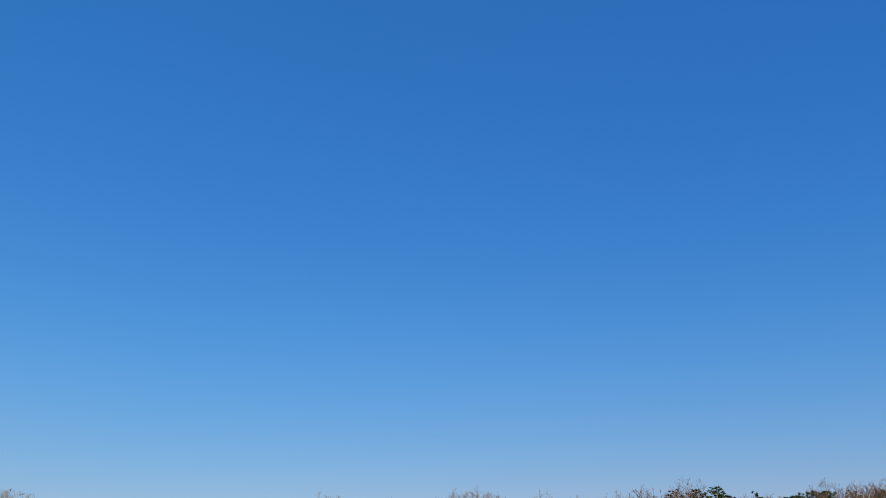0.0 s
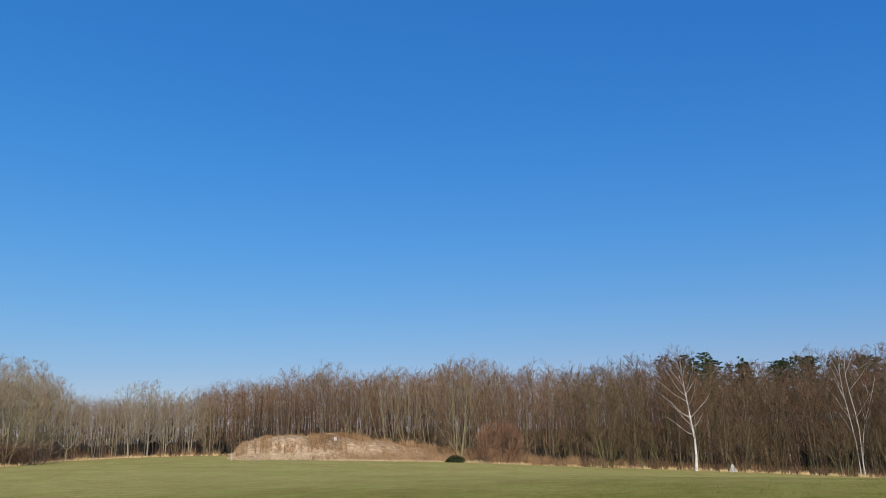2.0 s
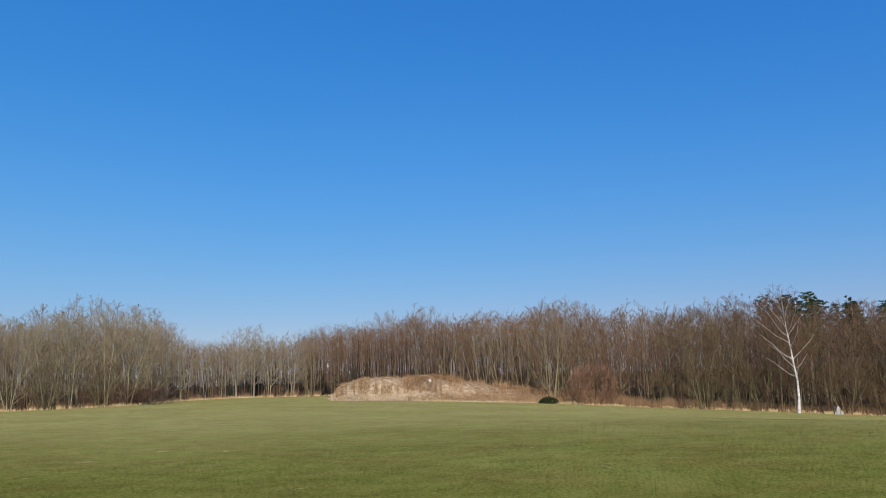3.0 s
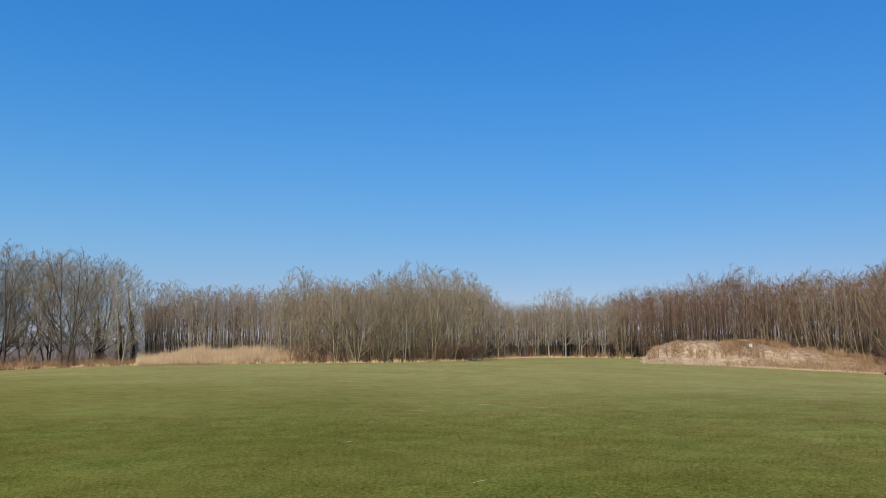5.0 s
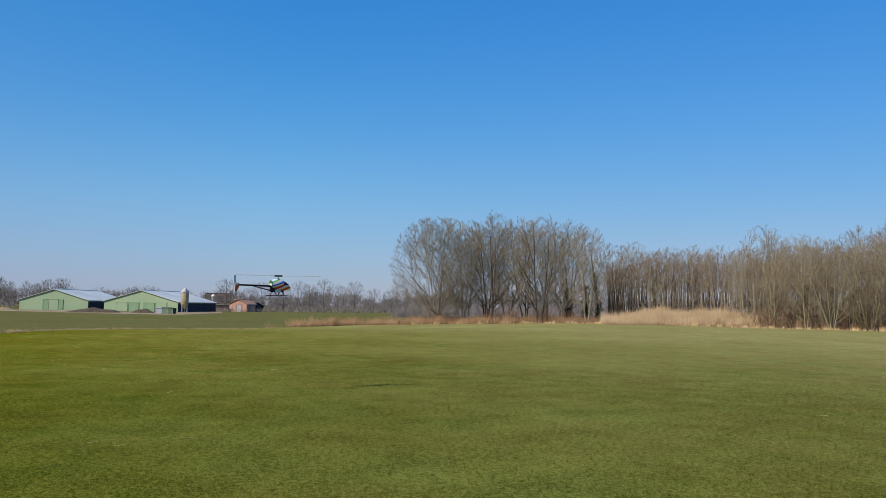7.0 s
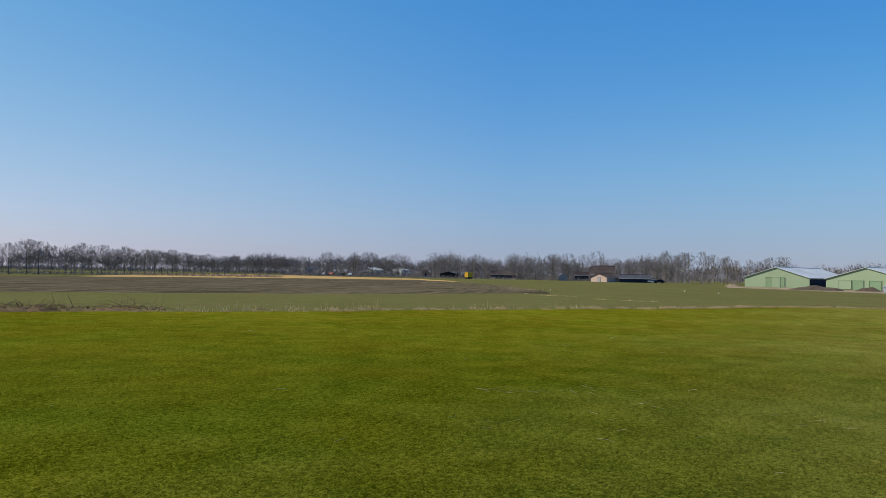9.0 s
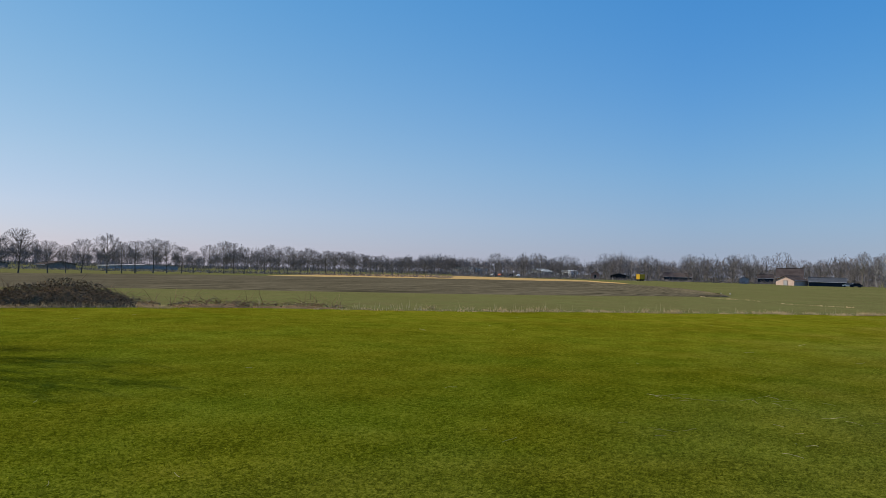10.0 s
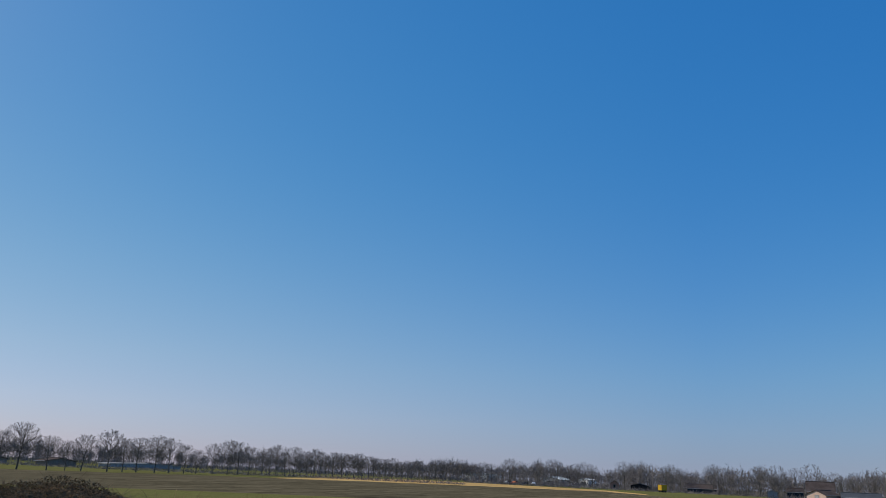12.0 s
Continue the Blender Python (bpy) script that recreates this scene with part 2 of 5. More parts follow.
# brown twigs, deepened in colour for the self-shadow among the crowns
TWIG_OAK = material("shaded_oak_twigs", (0.102, 0.063, 0.037), (0.185, 0.122, 0.074), 0.4, 5, 0.9, 0, 0.3)
TWIG_BROWN = material("brown_twigs", (0.15, 0.088, 0.053), (0.26, 0.16, 0.1), 0.4, 5, 0.9, 0, 0.3)
TWIG = material("twigs", (0.185, 0.135, 0.085), (0.32, 0.245, 0.158), 0.4, 5, 0.9, 0, 0.3)
TWIG_RED = material("reddish_twigs", (0.12, 0.065, 0.043), (0.212, 0.121, 0.08), 0.4, 5, 0.9, 0, 0.3)
TWIG_GREY = material("grey_twigs", (0.19, 0.15, 0.099), (0.34, 0.28, 0.193), 0.4, 5, 0.9, 0, 0.3)
# greyed and lightened: the haze of distance is mixed into the twig colour
TWIG_FAR = material("hazed_distant_twigs", (0.165, 0.142, 0.128), (0.265, 0.228, 0.206), 0.2, 3, 0.95, 0, 0.25)
BIRCH = material("birch_bark", (0.3, 0.27, 0.24), (0.74, 0.7, 0.64), 2.2, 9, 0.7, 0.3, stretch=(1, 1, 2.5))
NEEDLE = material("pine_needles", (0.018, 0.03, 0.014), (0.05, 0.072, 0.03), 1.5, 12, 0.75, 0, 0.35)
IVY = material("ivy_leaves", (0.02, 0.032, 0.012), (0.055, 0.07, 0.028), 1.5, 12, 0.5, 0, 0.35)
BRAMBLE = material("bramble_leaves", (0.15, 0.108, 0.056), (0.34, 0.24, 0.138), 1.5, 9, 0.95, 0, 0.5, spec=0.0)
SOIL = material("ploughed_soil", (0.044, 0.037, 0.021), (0.162, 0.134, 0.082), 0.9, 4.0, 0.98, 0.6, spec=0.0, stretch=(0.05, 1, 1), turn=45)
STUBBLE = material("stubble", (0.34, 0.21, 0.075), (0.5, 0.335, 0.14), 0.3, 1.6, 0.95, 0.4, spec=0.0, stretch=(0.1, 1, 1), turn=45)
EARTH = material("heaped_earth", (0.06, 0.045, 0.03), (0.14, 0.105, 0.07), 0.7, 6, 0.98, 0.7)
MOUND_SOIL = material("mound_soil", (0.19, 0.12, 0.07), (0.52, 0.385, 0.24), 0.25, 2.2, 0.98, 0.6)
WORN = material("worn_turf", (0.2, 0.165, 0.06), (0.33, 0.27, 0.12), 2.5, 25, 0.95, 0.5, spec=0.0)
SAND = material("pale_earth", (0.13, 0.09, 0.05), (0.42, 0.32, 0.19), 0.3, 4, 0.98, 0.5)
GREEN_STEEL = material("pale_green_steel", (0.285, 0.36, 0.215), (0.33, 0.41, 0.25), 0.12, 3, 0.7, 0.05, spec=0.15)
ROOF_LIGHT = material("light_grey_roof", (0.42, 0.445, 0.425), (0.58, 0.605, 0.58), 0.15, 2, 0.85, 0.1, spec=0.1)
NAVY = material("dark_blue_boards", (0.012, 0.02, 0.032), (0.025, 0.038, 0.055), 0.3, 5, 0.6, 0.1)
PINK = material("pink_render", (0.5, 0.35, 0.27), (0.64, 0.47, 0.37), 0.7, 8, 0.9, 0.1)
TILE_RED = material("faded_red_tiles", (0.26, 0.15, 0.11), (0.38, 0.235, 0.175), 0.5, 6, 0.95, 0.3, spec=0.0)
BRICK = material("red_brick", (0.36, 0.19, 0.135), (0.5, 0.285, 0.205), 0.7, 8, 0.9, 0.2)
TILE = material("dark_roof_tiles", (0.06, 0.045, 0.038), (0.125, 0.098, 0.085), 0.5, 6, 0.95, 0.3, spec=0.0)
SLATE = material("grey_sheet_roof", (0.05, 0.054, 0.06), (0.1, 0.106, 0.115), 0.4, 4, 0.9, 0.1, spec=0.05)
WHITE = material("white_paint", (0.68, 0.67, 0.64), (0.82, 0.81, 0.79), 1.2, 9, 0.6, 0.05)
GREY_WHITE = material("weathered_white_paint", (0.4, 0.37, 0.36), (0.58, 0.54, 0.52), 3, 20, 0.8, 0.1)
GREY = material("grey_render", (0.3, 0.29, 0.28), (0.45, 0.44, 0.42), 0.6, 5, 0.9, 0.1)
BLACK = material("dark_opening", (0.012, 0.012, 0.013), (0.028, 0.028, 0.03), 1, 5, 0.6, 0)
YELLOW = material("yellow_paint", (0.6, 0.33, 0.025), (0.7, 0.42, 0.04), 1, 5, 0.5, 0)
ORANGE = material("orange_paint", (0.6, 0.14, 0.05), (0.7, 0.19, 0.07), 1, 5, 0.5, 0)
SILO_TAN = material("weathered_silo", (0.29, 0.225, 0.1), (0.44, 0.37, 0.22), 0.6, 4, 0.55, 0.05)
TIMBER = material("grey_timber", (0.16, 0.13, 0.1), (0.3, 0.26, 0.21), 2, 14, 0.9, 0.4)


# ---- geometry helpers ----
class Geo:
    """Vertices and faces gathered for one mesh."""

    def __init__(self):
        self.v, self.f = [], []

    def add(self, verts, faces):
        k = len(self.v)
        self.v.extend(verts)
        self.f.extend([tuple(k + i for i in f) for f in faces])

    def tube(self, points, radii, sides=5, close=True):
        k = len(self.v)
        n = len(points)
        for i in range(n):
            a, b = points[max(i - 1, 0)], points[min(i + 1, n - 1)]
            d = (b - a).normalized() if (b - a).length > 1e-6 else Vector((0, 0, 1))
            u = d.cross(Vector((0.31, 0.87, 0.12))).normalized()
            w = d.cross(u)
            for j in range(sides):
                t = 2 * math.pi * j / sides
                self.v.append(points[i] + (u * math.cos(t) + w * math.sin(t)) * radii[i])
        for i in range(n - 1):
            for j in range(sides):
                q = (j + 1) % sides
                self.f.append((k + i * sides + j, k + i * sides + q, k + (i + 1) * sides + q, k + (i + 1) * sides + j))
        if close:
            self.f.append(tuple(k + (n - 1) * sides + j for j in range(sides)))
            self.f.append(tuple(k + j for j in reversed(range(sides))))

    def spike(self, a, b, r):
        d = b - a
        u = d.cross(Vector((0.31, 0.87, 0.12))).normalized() * r
        w = d.cross(u).normalized() * r
        k = len(self.v)
        self.v.extend((a + u, a - 0.5 * u + 0.87 * w, a - 0.5 * u - 0.87 * w, b))
        self.f.extend(((k, k + 1, k + 3), (k + 1, k + 2, k + 3), (k + 2, k, k + 3)))

    def needle(self, a, b, r):
        u = (b - a).cross(Vector((0.31, 0.87, 0.12))).normalized() * r
        k = len(self.v)
        self.v.extend((a + u, a - u, b))
        self.f.append((k, k + 1, k + 2))

    def twigs(self, starts, ends, radii, rng):
        """Very thin tapering slivers, one for each start and end."""
        way = ends - starts
        side = np.cross(way, rng.normal(0, 1, way.shape))
        side *= (np.asarray(radii) / (np.linalg.norm(side, axis=1) + 1e-9))[:, None]
        k, n = len(self.v), len(starts)
        self.v.extend(Vector(q) for q in np.stack([starts - side, starts + side, ends], 1).reshape(-1, 3))
        self.f.extend((k + 3 * i, k + 3 * i + 1, k + 3 * i + 2) for i in range(n))

    def box(self, cx, cy, cz, sx, sy, sz, m=None):
        vs = [Vector((cx + dx * sx / 2, cy + dy * sy / 2, cz + dz * sz / 2)) for dx in (-1, 1) for dy in (-1, 1) for dz in (-1, 1)]
        if m:
            vs = [m @ v for v in vs]
        self.add(vs, [(0, 1, 3, 2), (4, 6, 7, 5), (0, 4, 5, 1), (2, 3, 7, 6), (0, 2, 6, 4), (1, 5, 7, 3)])

    def prism(self, outline, x0, x1):
        """An outline in y and z, drawn out along x."""
        n = len(outline)
        self.add([Vector((x, y, z)) for x in (x0, x1) for y, z in outline],
                 [tuple(reversed(range(n))), tuple(range(n, 2 * n))] + [(i, (i + 1) % n, n + (i + 1) % n, n + i) for i in range(n)])

    def lathe(self, rings, sides=16, cx=0.0, cy=0.0):
        k = len(self.v)
        for r, z in rings:
            for j in range(sides):
                t = 2 * math.pi * j / sides
                self.v.append(Vector((cx + r * math.cos(t), cy + r * math.sin(t), z)))
        for i in range(len(rings) - 1):
            for j in range(sides):
                q = (j + 1) % sides
                self.f.append((k + i * sides + j, k + i * sides + q, k + (i + 1) * sides + q, k + (i + 1) * sides + j))
        self.f.append(tuple(k + j for j in reversed(range(sides))))
        self.f.append(tuple(k + (len(rings) - 1) * sides + j for j in range(sides)))

    def mesh(self, name, mat, smooth=False):
        me = bpy.data.meshes.new(name)
        me.from_pydata([tuple(v) for v in self.v], [], self.f)
        me.materials.append(mat)
        if smooth:
            me.polygons.foreach_set("use_smooth", [True] * len(me.polygons))
        me.update()
        return me


def part(name, geo, mat, parent=None, label="", smooth=False):
    """One mesh object, under its thing or part if one is given."""
    ob = new(name, geo.mesh(name, mat, smooth))
    ob.parent = parent
    return tagged(ob, label)


def thing(name, label, category, group="", kind=""):
    return tagged(new(name), label, category, group, kind)


def fast_mesh(name, verts, tris, mat):
    """A mesh from arrays of corners and triangles."""
    me = bpy.data.meshes.new(name)
    me.vertices.add(len(verts))
    me.vertices.foreach_set("co", np.asarray(verts, np.float32).ravel())
    me.loops.add(3 * len(tris))
    me.loops.foreach_set("vertex_index", np.asarray(tris, np.int32).ravel())
    me.polygons.add(len(tris))
    me.polygons.foreach_set("loop_start", np.arange(0, 3 * len(tris), 3, dtype=np.int32))
    me.materials.append(mat)
    me.update(calc_edges=True)
    return me


def smooth_step(x, a, b):
    t = np.clip((x - a) / (b - a), 0, 1)
    return t * t * (3 - 2 * t)


def polar(bearing, distance):
    """Plan place at a bearing (degrees to the left of +y) and a distance from the middle of the field."""
    return -np.sin(np.radians(bearing)) * distance, np.cos(np.radians(bearing)) * distance


def ground_z(x, y):
    """Height of the land: the field falls away to the wood in the east, and the farmland lies a metre lower."""
    x, y = np.asarray(x, float), np.asarray(y, float)
    r = np.hypot(x, y) + 1e-6
    fall = 8 * np.log1p(np.exp(np.clip((x + 30) / 8.0, -40, 40)))
    east = -0.055 * np.minimum(fall, 90) * smooth_step(r, 12, 75) * smooth_step(y / r, -0.2, 0.5)
    c = (-x * np.sin(np.radians(115)) + y * np.cos(np.radians(115))) / r
    west = -1.0 * smooth_step(c, 0.4, 0.8) * smooth_step(r, 40, 90)
    return east + west


def spot(bearing, distance, sink=0.0):
    x, y = polar(bearing, distance)
    return Vector((float(x), float(y), float(ground_z(x, y)) - sink))


# edge of the mown field: bearing and distance
EDGE = [(-180, 60), (-60, 80), (-28.5, 79.2), (-17.7, 81.5), (-8, 83), (-1.2, 87.5), (7.5, 87), (11.5, 92), (15.3, 107), (22.7, 105), (26.5, 96), (28.5, 86),
        (33, 83), (42, 83), (50, 89), (58.5, 95), (69, 98), (75, 88), (80, 70), (86.7, 55.8), (93.4, 43.1), (98.5, 38.7), (110, 33.5), (123, 30), (131, 29.2),
        (149, 29.6), (160, 29.6), (180, 60)]


def edge_at(bearing):
    return np.interp(bearing, [a for a, _ in EDGE], [d for _, d in EDGE])


# worn places: bearing, distance, radius
BARE = [(31.7, 20.2, 0.3), (31.0, 21.6, 0.2), (26.8, 22.3, 0.28), (27.6, 23.0, 0.16), (-4.8, 14.0, 0.07)]

# ---- ground ----
def build_ground():
    bearings = np.arange(-180, 180, 0.75)
    inner = [0.03, 0.06, 0.1, 0.14, 0.18, 0.23, 0.28, 0.34, 0.4, 0.47, 0.54, 0.62, 0.7, 0.78, 0.86, 0.93, 1.0]
    outer = [1.02, 1.06, 1.12, 1.2, 1.3, 1.42, 1.6, 1.85, 2.2, 2.7, 3.4, 4.5, 6, 9, 14, 24, 45]
    verts, faces, mats = [(0.0, 0.0, 0.0)], [], []
    nb, nr = len(bearings), len(inner) + len(outer)
    for b in bearings:
        e = float(edge_at(b))
        for k in inner + outer:
            x, y = polar(b, e * k)
            verts.append((float(x), float(y), float(ground_z(x, y))))
    for i in range(nb):
        j = (i + 1) % nb
        faces.append((0, 1 + j * nr, 1 + i * nr))
        mats.append(0)
        for k in range(nr - 1):
            faces.append((1 + i * nr + k, 1 + j * nr + k, 1 + j * nr + k + 1, 1 + i * nr + k + 1))
            mats.append(0 if k < len(inner) - 1 else (1 if -60 < bearings[i] < 66 and k < len(inner) + 9 else 2))
    me = bpy.data.meshes.new("ground")
    me.from_pydata(verts, [], faces)
    for m in (MOWN, LITTER, PASTURE):
        me.materials.append(m)
    me.polygons.foreach_set("material_index", mats)
    me.polygons.foreach_set("use_smooth", [True] * len(faces))
    bm = bmesh.new()
    bm.from_mesh(me)
    bmesh.ops.recalc_face_normals(bm, faces=bm.faces)
    bm.to_mesh(me)
    bm.free()
    tagged(new("ground", me), "mown grass field, woodland floor and flat pasture", "ground", kind="structure")


build_ground()


def strip_field(name, near, far, mat, label, rise, furrow, steps=70, bands=16):
    """A field between two lines given as bearing and distance, with low furrows."""
    g = Geo()
    a0, a1 = near[0][0], near[-1][0]
    for i in range(steps + 1):
        b = a0 + (a1 - a0) * i / steps
        d0 = np.interp(b, [p[0] for p in near], [p[1] for p in near])
        d1 = np.interp(b, [p[0] for p in far], [p[1] for p in far])
        for j in range(bands + 1):
            p = spot(b + random.uniform(-0.1, 0.1), d0 + (d1 - d0) * j / bands)
            edge = 0 if j in (0, bands) or i in (0, steps) else 1
            p.z += rise * edge + 0.01 + furrow * edge * (random.random() + (j % 2))
            g.v.append(p)
    for i in range(steps):
        for j in range(bands):
            k = i * (bands + 1) + j
            g.f.append((k, k + 1, k + bands + 2, k + bands + 1))
    tagged(part(name, g, mat), label, "field", kind="structure")


strip_field("ploughed_field", [(106, 104), (110, 99), (119, 86), (135, 72), (150, 78), (170, 66)], [(106, 106), (110, 160), (116, 235), (135, 202), (150, 172), (170, 140)],
            SOIL, "dark ploughed arable field beyond the mown grass", 0.05, 0.1, 110, 26)
strip_field("stubble_field", [(113, 215), (116, 240), (135, 204), (140, 196)], [(113, 216), (117, 290), (129, 360), (140, 198)],
            STUBBLE, "pale straw-coloured stubble field", 0.05, 0.05)


def build_bare_patches():
    """Small worn places where pale earth shows through the turf."""
    rnd = random.Random(77)
    for b, d, r in BARE:
        g = Geo()
        g.v.append(spot(b, d) + Vector((0, 0, 0.012)))
        n = 22
        for j in range(n):
            t = 2 * math.pi * j / n
            k = r * rnd.uniform(0.55, 1.1)
            x, y = polar(b, d)
            x, y = float(x) + k * math.cos(t), float(y) + k * math.sin(t)
            g.v.append(Vector((x, y, float(ground_z(x, y)) + 0.004)))
        g.f.extend((0, 1 + j, 1 + (j + 1) % n) for j in range(n))
        tagged(part("bare_patch", g, WORN), "worn pale earth patch in the mown grass", "bare patch", kind="structure")


build_bare_patches()


# ---- trees ----
def bent_path(rnd, start, way, length, segs, wander, lift):
    pts, d, p = [start.copy()], way.normalized(), start.copy()
    for _ in range(segs):
        d = (d + Vector((rnd.gauss(0, wander), rnd.gauss(0, wander), rnd.gauss(0, wander) + lift))).normalized()
        p = p + d * (length / segs)
        pts.append(p.copy())
    return pts


def along(pts, f):
    k = min(int(f * (len(pts) - 1)), len(pts) - 2)
    t = f * (len(pts) - 1) - k
    return pts[k].lerp(pts[k + 1], t), (pts[k + 1] - pts[k]).normalized()


def side_way(rnd, d, spread, turn):
    u = d.cross(Vector((0.3, 0.9, 0.1))).normalized()
    w = d.cross(u)
    return (d * math.cos(spread) + (u * math.cos(turn) + w * math.sin(turn)) * math.sin(spread)).normalized()


class Limbs:
    """Branches of one order, grown together: bent paths with a thickness along them."""

    def __init__(self, paths, radii):
        self.paths, self.radii = paths, radii

    def at(self, which, share):
        """Places and ways on the chosen branches."""
        segs = self.paths.shape[1] - 1
        k = np.minimum((share * segs).astype(int), segs - 1)
        t = (share * segs - k)[:, None]
        a, b = self.paths[which, k], self.paths[which, k + 1]
        return a * (1 - t) + b * t, unit(b - a), self.radii[which, k] * (1 - t[:, 0]) + self.radii[which, k + 1] * t[:, 0]

    def lengths(self):
        return np.linalg.norm(np.diff(self.paths, axis=1), axis=2).sum(1)

    def tubes(self, sides):
        """Corners and triangles of round, tapering limbs."""
        n, rings = self.paths.shape[:2]
        way = unit(np.gradient(self.paths, axis=1))
        u = unit(np.cross(way, np.array([0.31, 0.87, 0.12])))
        w = np.cross(way, u)
        t = 2 * np.pi * np.arange(sides) / sides
        v = self.paths[:, :, None] + (u[:, :, None] * np.cos(t)[:, None] + w[:, :, None] * np.sin(t)[:, None]) * self.radii[:, :, None, None]
        i, k, j = np.meshgrid(np.arange(n), np.arange(rings - 1), np.arange(sides), indexing="ij")
        q = (j + 1) % sides
        p00, p01 = (i * rings + k) * sides + j, (i * rings + k) * sides + q
        p10, p11 = p00 + sides, p01 + sides
        return v.reshape(-1, 3), np.concatenate([np.stack([p00, p01, p11], -1).reshape(-1, 3), np.stack([p00, p11, p10], -1).reshape(-1, 3)])

    def slivers(self, rng):
        """Corners and triangles of thin flat twigs that run out to a point."""
        n, rings = self.paths.shape[:2]
        side = unit(np.cross(self.paths[:, -1] - self.paths[:, 0], rng.normal(0, 1, (n, 3))))[:, None]
        flat = self.paths[:, :-1]
        r = self.radii[:, :-1, None]
        v = np.concatenate([np.stack([flat - side * r, flat + side * r], 2).reshape(n, -1, 3), self.paths[:, -1:]], 1)
        base = (2 * rings - 1) * np.arange(n)[:, None]
        tris = []
        for k in range(rings - 2):
            tris += [base + np.array([2 * k, 2 * k + 1, 2 * k + 3]), base + np.array([2 * k, 2 * k + 3, 2 * k + 2])]
        tris.append(base + np.array([2 * rings - 4, 2 * rings - 3, 2 * rings - 2]))
        return v.reshape(-1, 3), np.concatenate(tris)


def unit(v):
    return v / (np.linalg.norm(v, axis=-1, keepdims=True) + 1e-9)


def gathered(pieces):
    """One array of corners and one of triangles out of several."""
    verts, tris, k = [], [], 0
    for v, t in pieces:
        verts.append(v)
        tris.append(t + k)
        k += len(v)
    return np.concatenate(verts), np.concatenate(tris)


def bare_tree(name, seed, height, bark, twig_mat, label, clear=0.25, stems=1, limbs=12, boughs=8, twigs=7, tips=5, crown_r=2.6, low=0.15, twig_r=0.012, girth=0.13, steep=0.55,
              rise=0.12, stem_spread=0.1, wander=0.09, group="", category="tree", fine_from=3, sway=0.03, reach=0.8, limb=0.5, dark_boughs=False):
    """A leafless tree: stems, limbs and boughs in one mesh, twigs in another; each order springs from the one before and ends at a domed crown."""
    rng = np.random.default_rng(seed)
    middle = height * (low + 0.52 * (1 - low))
    top, foot = height - middle, middle - low * height
    lobes = rng.uniform(0, 6.28, 3)

    def skin(q):
        """1 on the uneven dome of the crown, less within."""
        z = q[..., 2] - middle
        z = np.where(z > 0, z / top, z / foot)
        turn = np.arctan2(q[..., 1], q[..., 0])
        wide = crown_r * (1 + 0.11 * np.sin(2 * turn + lobes[0]) + 0.08 * np.sin(3 * turn + lobes[1] + 2 * z))
        return np.sqrt((q[..., 0] ** 2 + q[..., 1] ** 2) / wide ** 2 + z ** 2)

    def grow(base, way, length, thick, thin, segs, bend, lift):
        n = len(base)
        for _ in range(7):
            out = skin(base + way * length[:, None] + np.array([0, 0, 0.5]) * (lift * length * segs)[:, None]) > rng.uniform(0.95, 1.0, n)
            length = np.where(out, length * 0.84, length)
        pts, d, p = [base], way, base
        for _ in range(segs):
            d = unit(d + rng.normal(0, bend, (n, 3)) + np.array([0, 0, 1]) * np.reshape(lift, (-1, 1)))
            p = p + d * (length / segs)[:, None]
            pts.append(p)
        f = np.linspace(0, 1, segs + 1)
        return Limbs(np.stack(pts, 1), thick[:, None] * (1 - f) + thin * f)

    def sprout(parents, each, first, last, spread, share, segs, thin, bend, lift, slim=0.62):
        n = len(parents.paths)
        which = np.repeat(np.arange(n), each)
        f = first + (last - first) * (np.tile(np.arange(each), n) + rng.uniform(0, 1, n * each)) / each
        p, t, r = parents.at(which, np.clip(f, 0, 0.999))
        u = unit(np.cross(t, np.array([0.3, 0.9, 0.1])))
        w = np.cross(t, u)
        turn = 2.4 * np.tile(np.arange(each), n) + np.repeat(rng.uniform(0, 6.28, n), each) + rng.normal(0, 0.35, n * each)
        a = spread * rng.uniform(0.65, 1.25, n * each)
        way = unit(t * np.cos(a)[:, None] + (u * np.cos(turn)[:, None] + w * np.sin(turn)[:, None]) * np.sin(a)[:, None])
        length = parents.lengths()[which] * share * (1.15 - 0.6 * f) * rng.uniform(0.7, 1.2, n * each)
        return grow(p, way, np.maximum(length, reach * 0.36), np.maximum(r * slim, thin * 1.15), thin, segs, bend, lift)

    # stems
    turn = 2 * np.pi * np.arange(stems) / stems + rng.uniform(0, 1, stems)
    out = np.stack([np.cos(turn), np.sin(turn), np.zeros(stems)], 1)
    base = out * (0.1 * (stems - 1)) + np.array([0, 0, -0.2])
    lean = stem_spread * rng.uniform(0.4, 1.4, stems) if stems > 1 else np.full(1, 0.03)
    r0 = girth * (1 if stems == 1 else 0.72)
    trunk = grow(base, unit(out * lean[:, None] + np.array([0, 0, 1])), height * rng.uniform(0.86, 0.97, stems), np.full(stems, r0), max(twig_r * 1.6, 0.015), 7, sway, 0.02)
    trunk.radii[:, 0] *= 1.35
    # limbs: each reaches for its own place on the crown's skin, flatter low down, steeper towards the top
    k = np.arange(limbs) + 0.5
    z = 0.97 - 1.75 * (k / limbs) ** 1.35
    turn = 2.4 * k + rng.normal(0, 0.25, limbs)
    flat = np.sqrt(1 - z ** 2)
    goal = np.stack([np.cos(turn) * flat * crown_r, np.sin(turn) * flat * crown_r, middle + np.where(z > 0, z * top, z * foot)], 1)
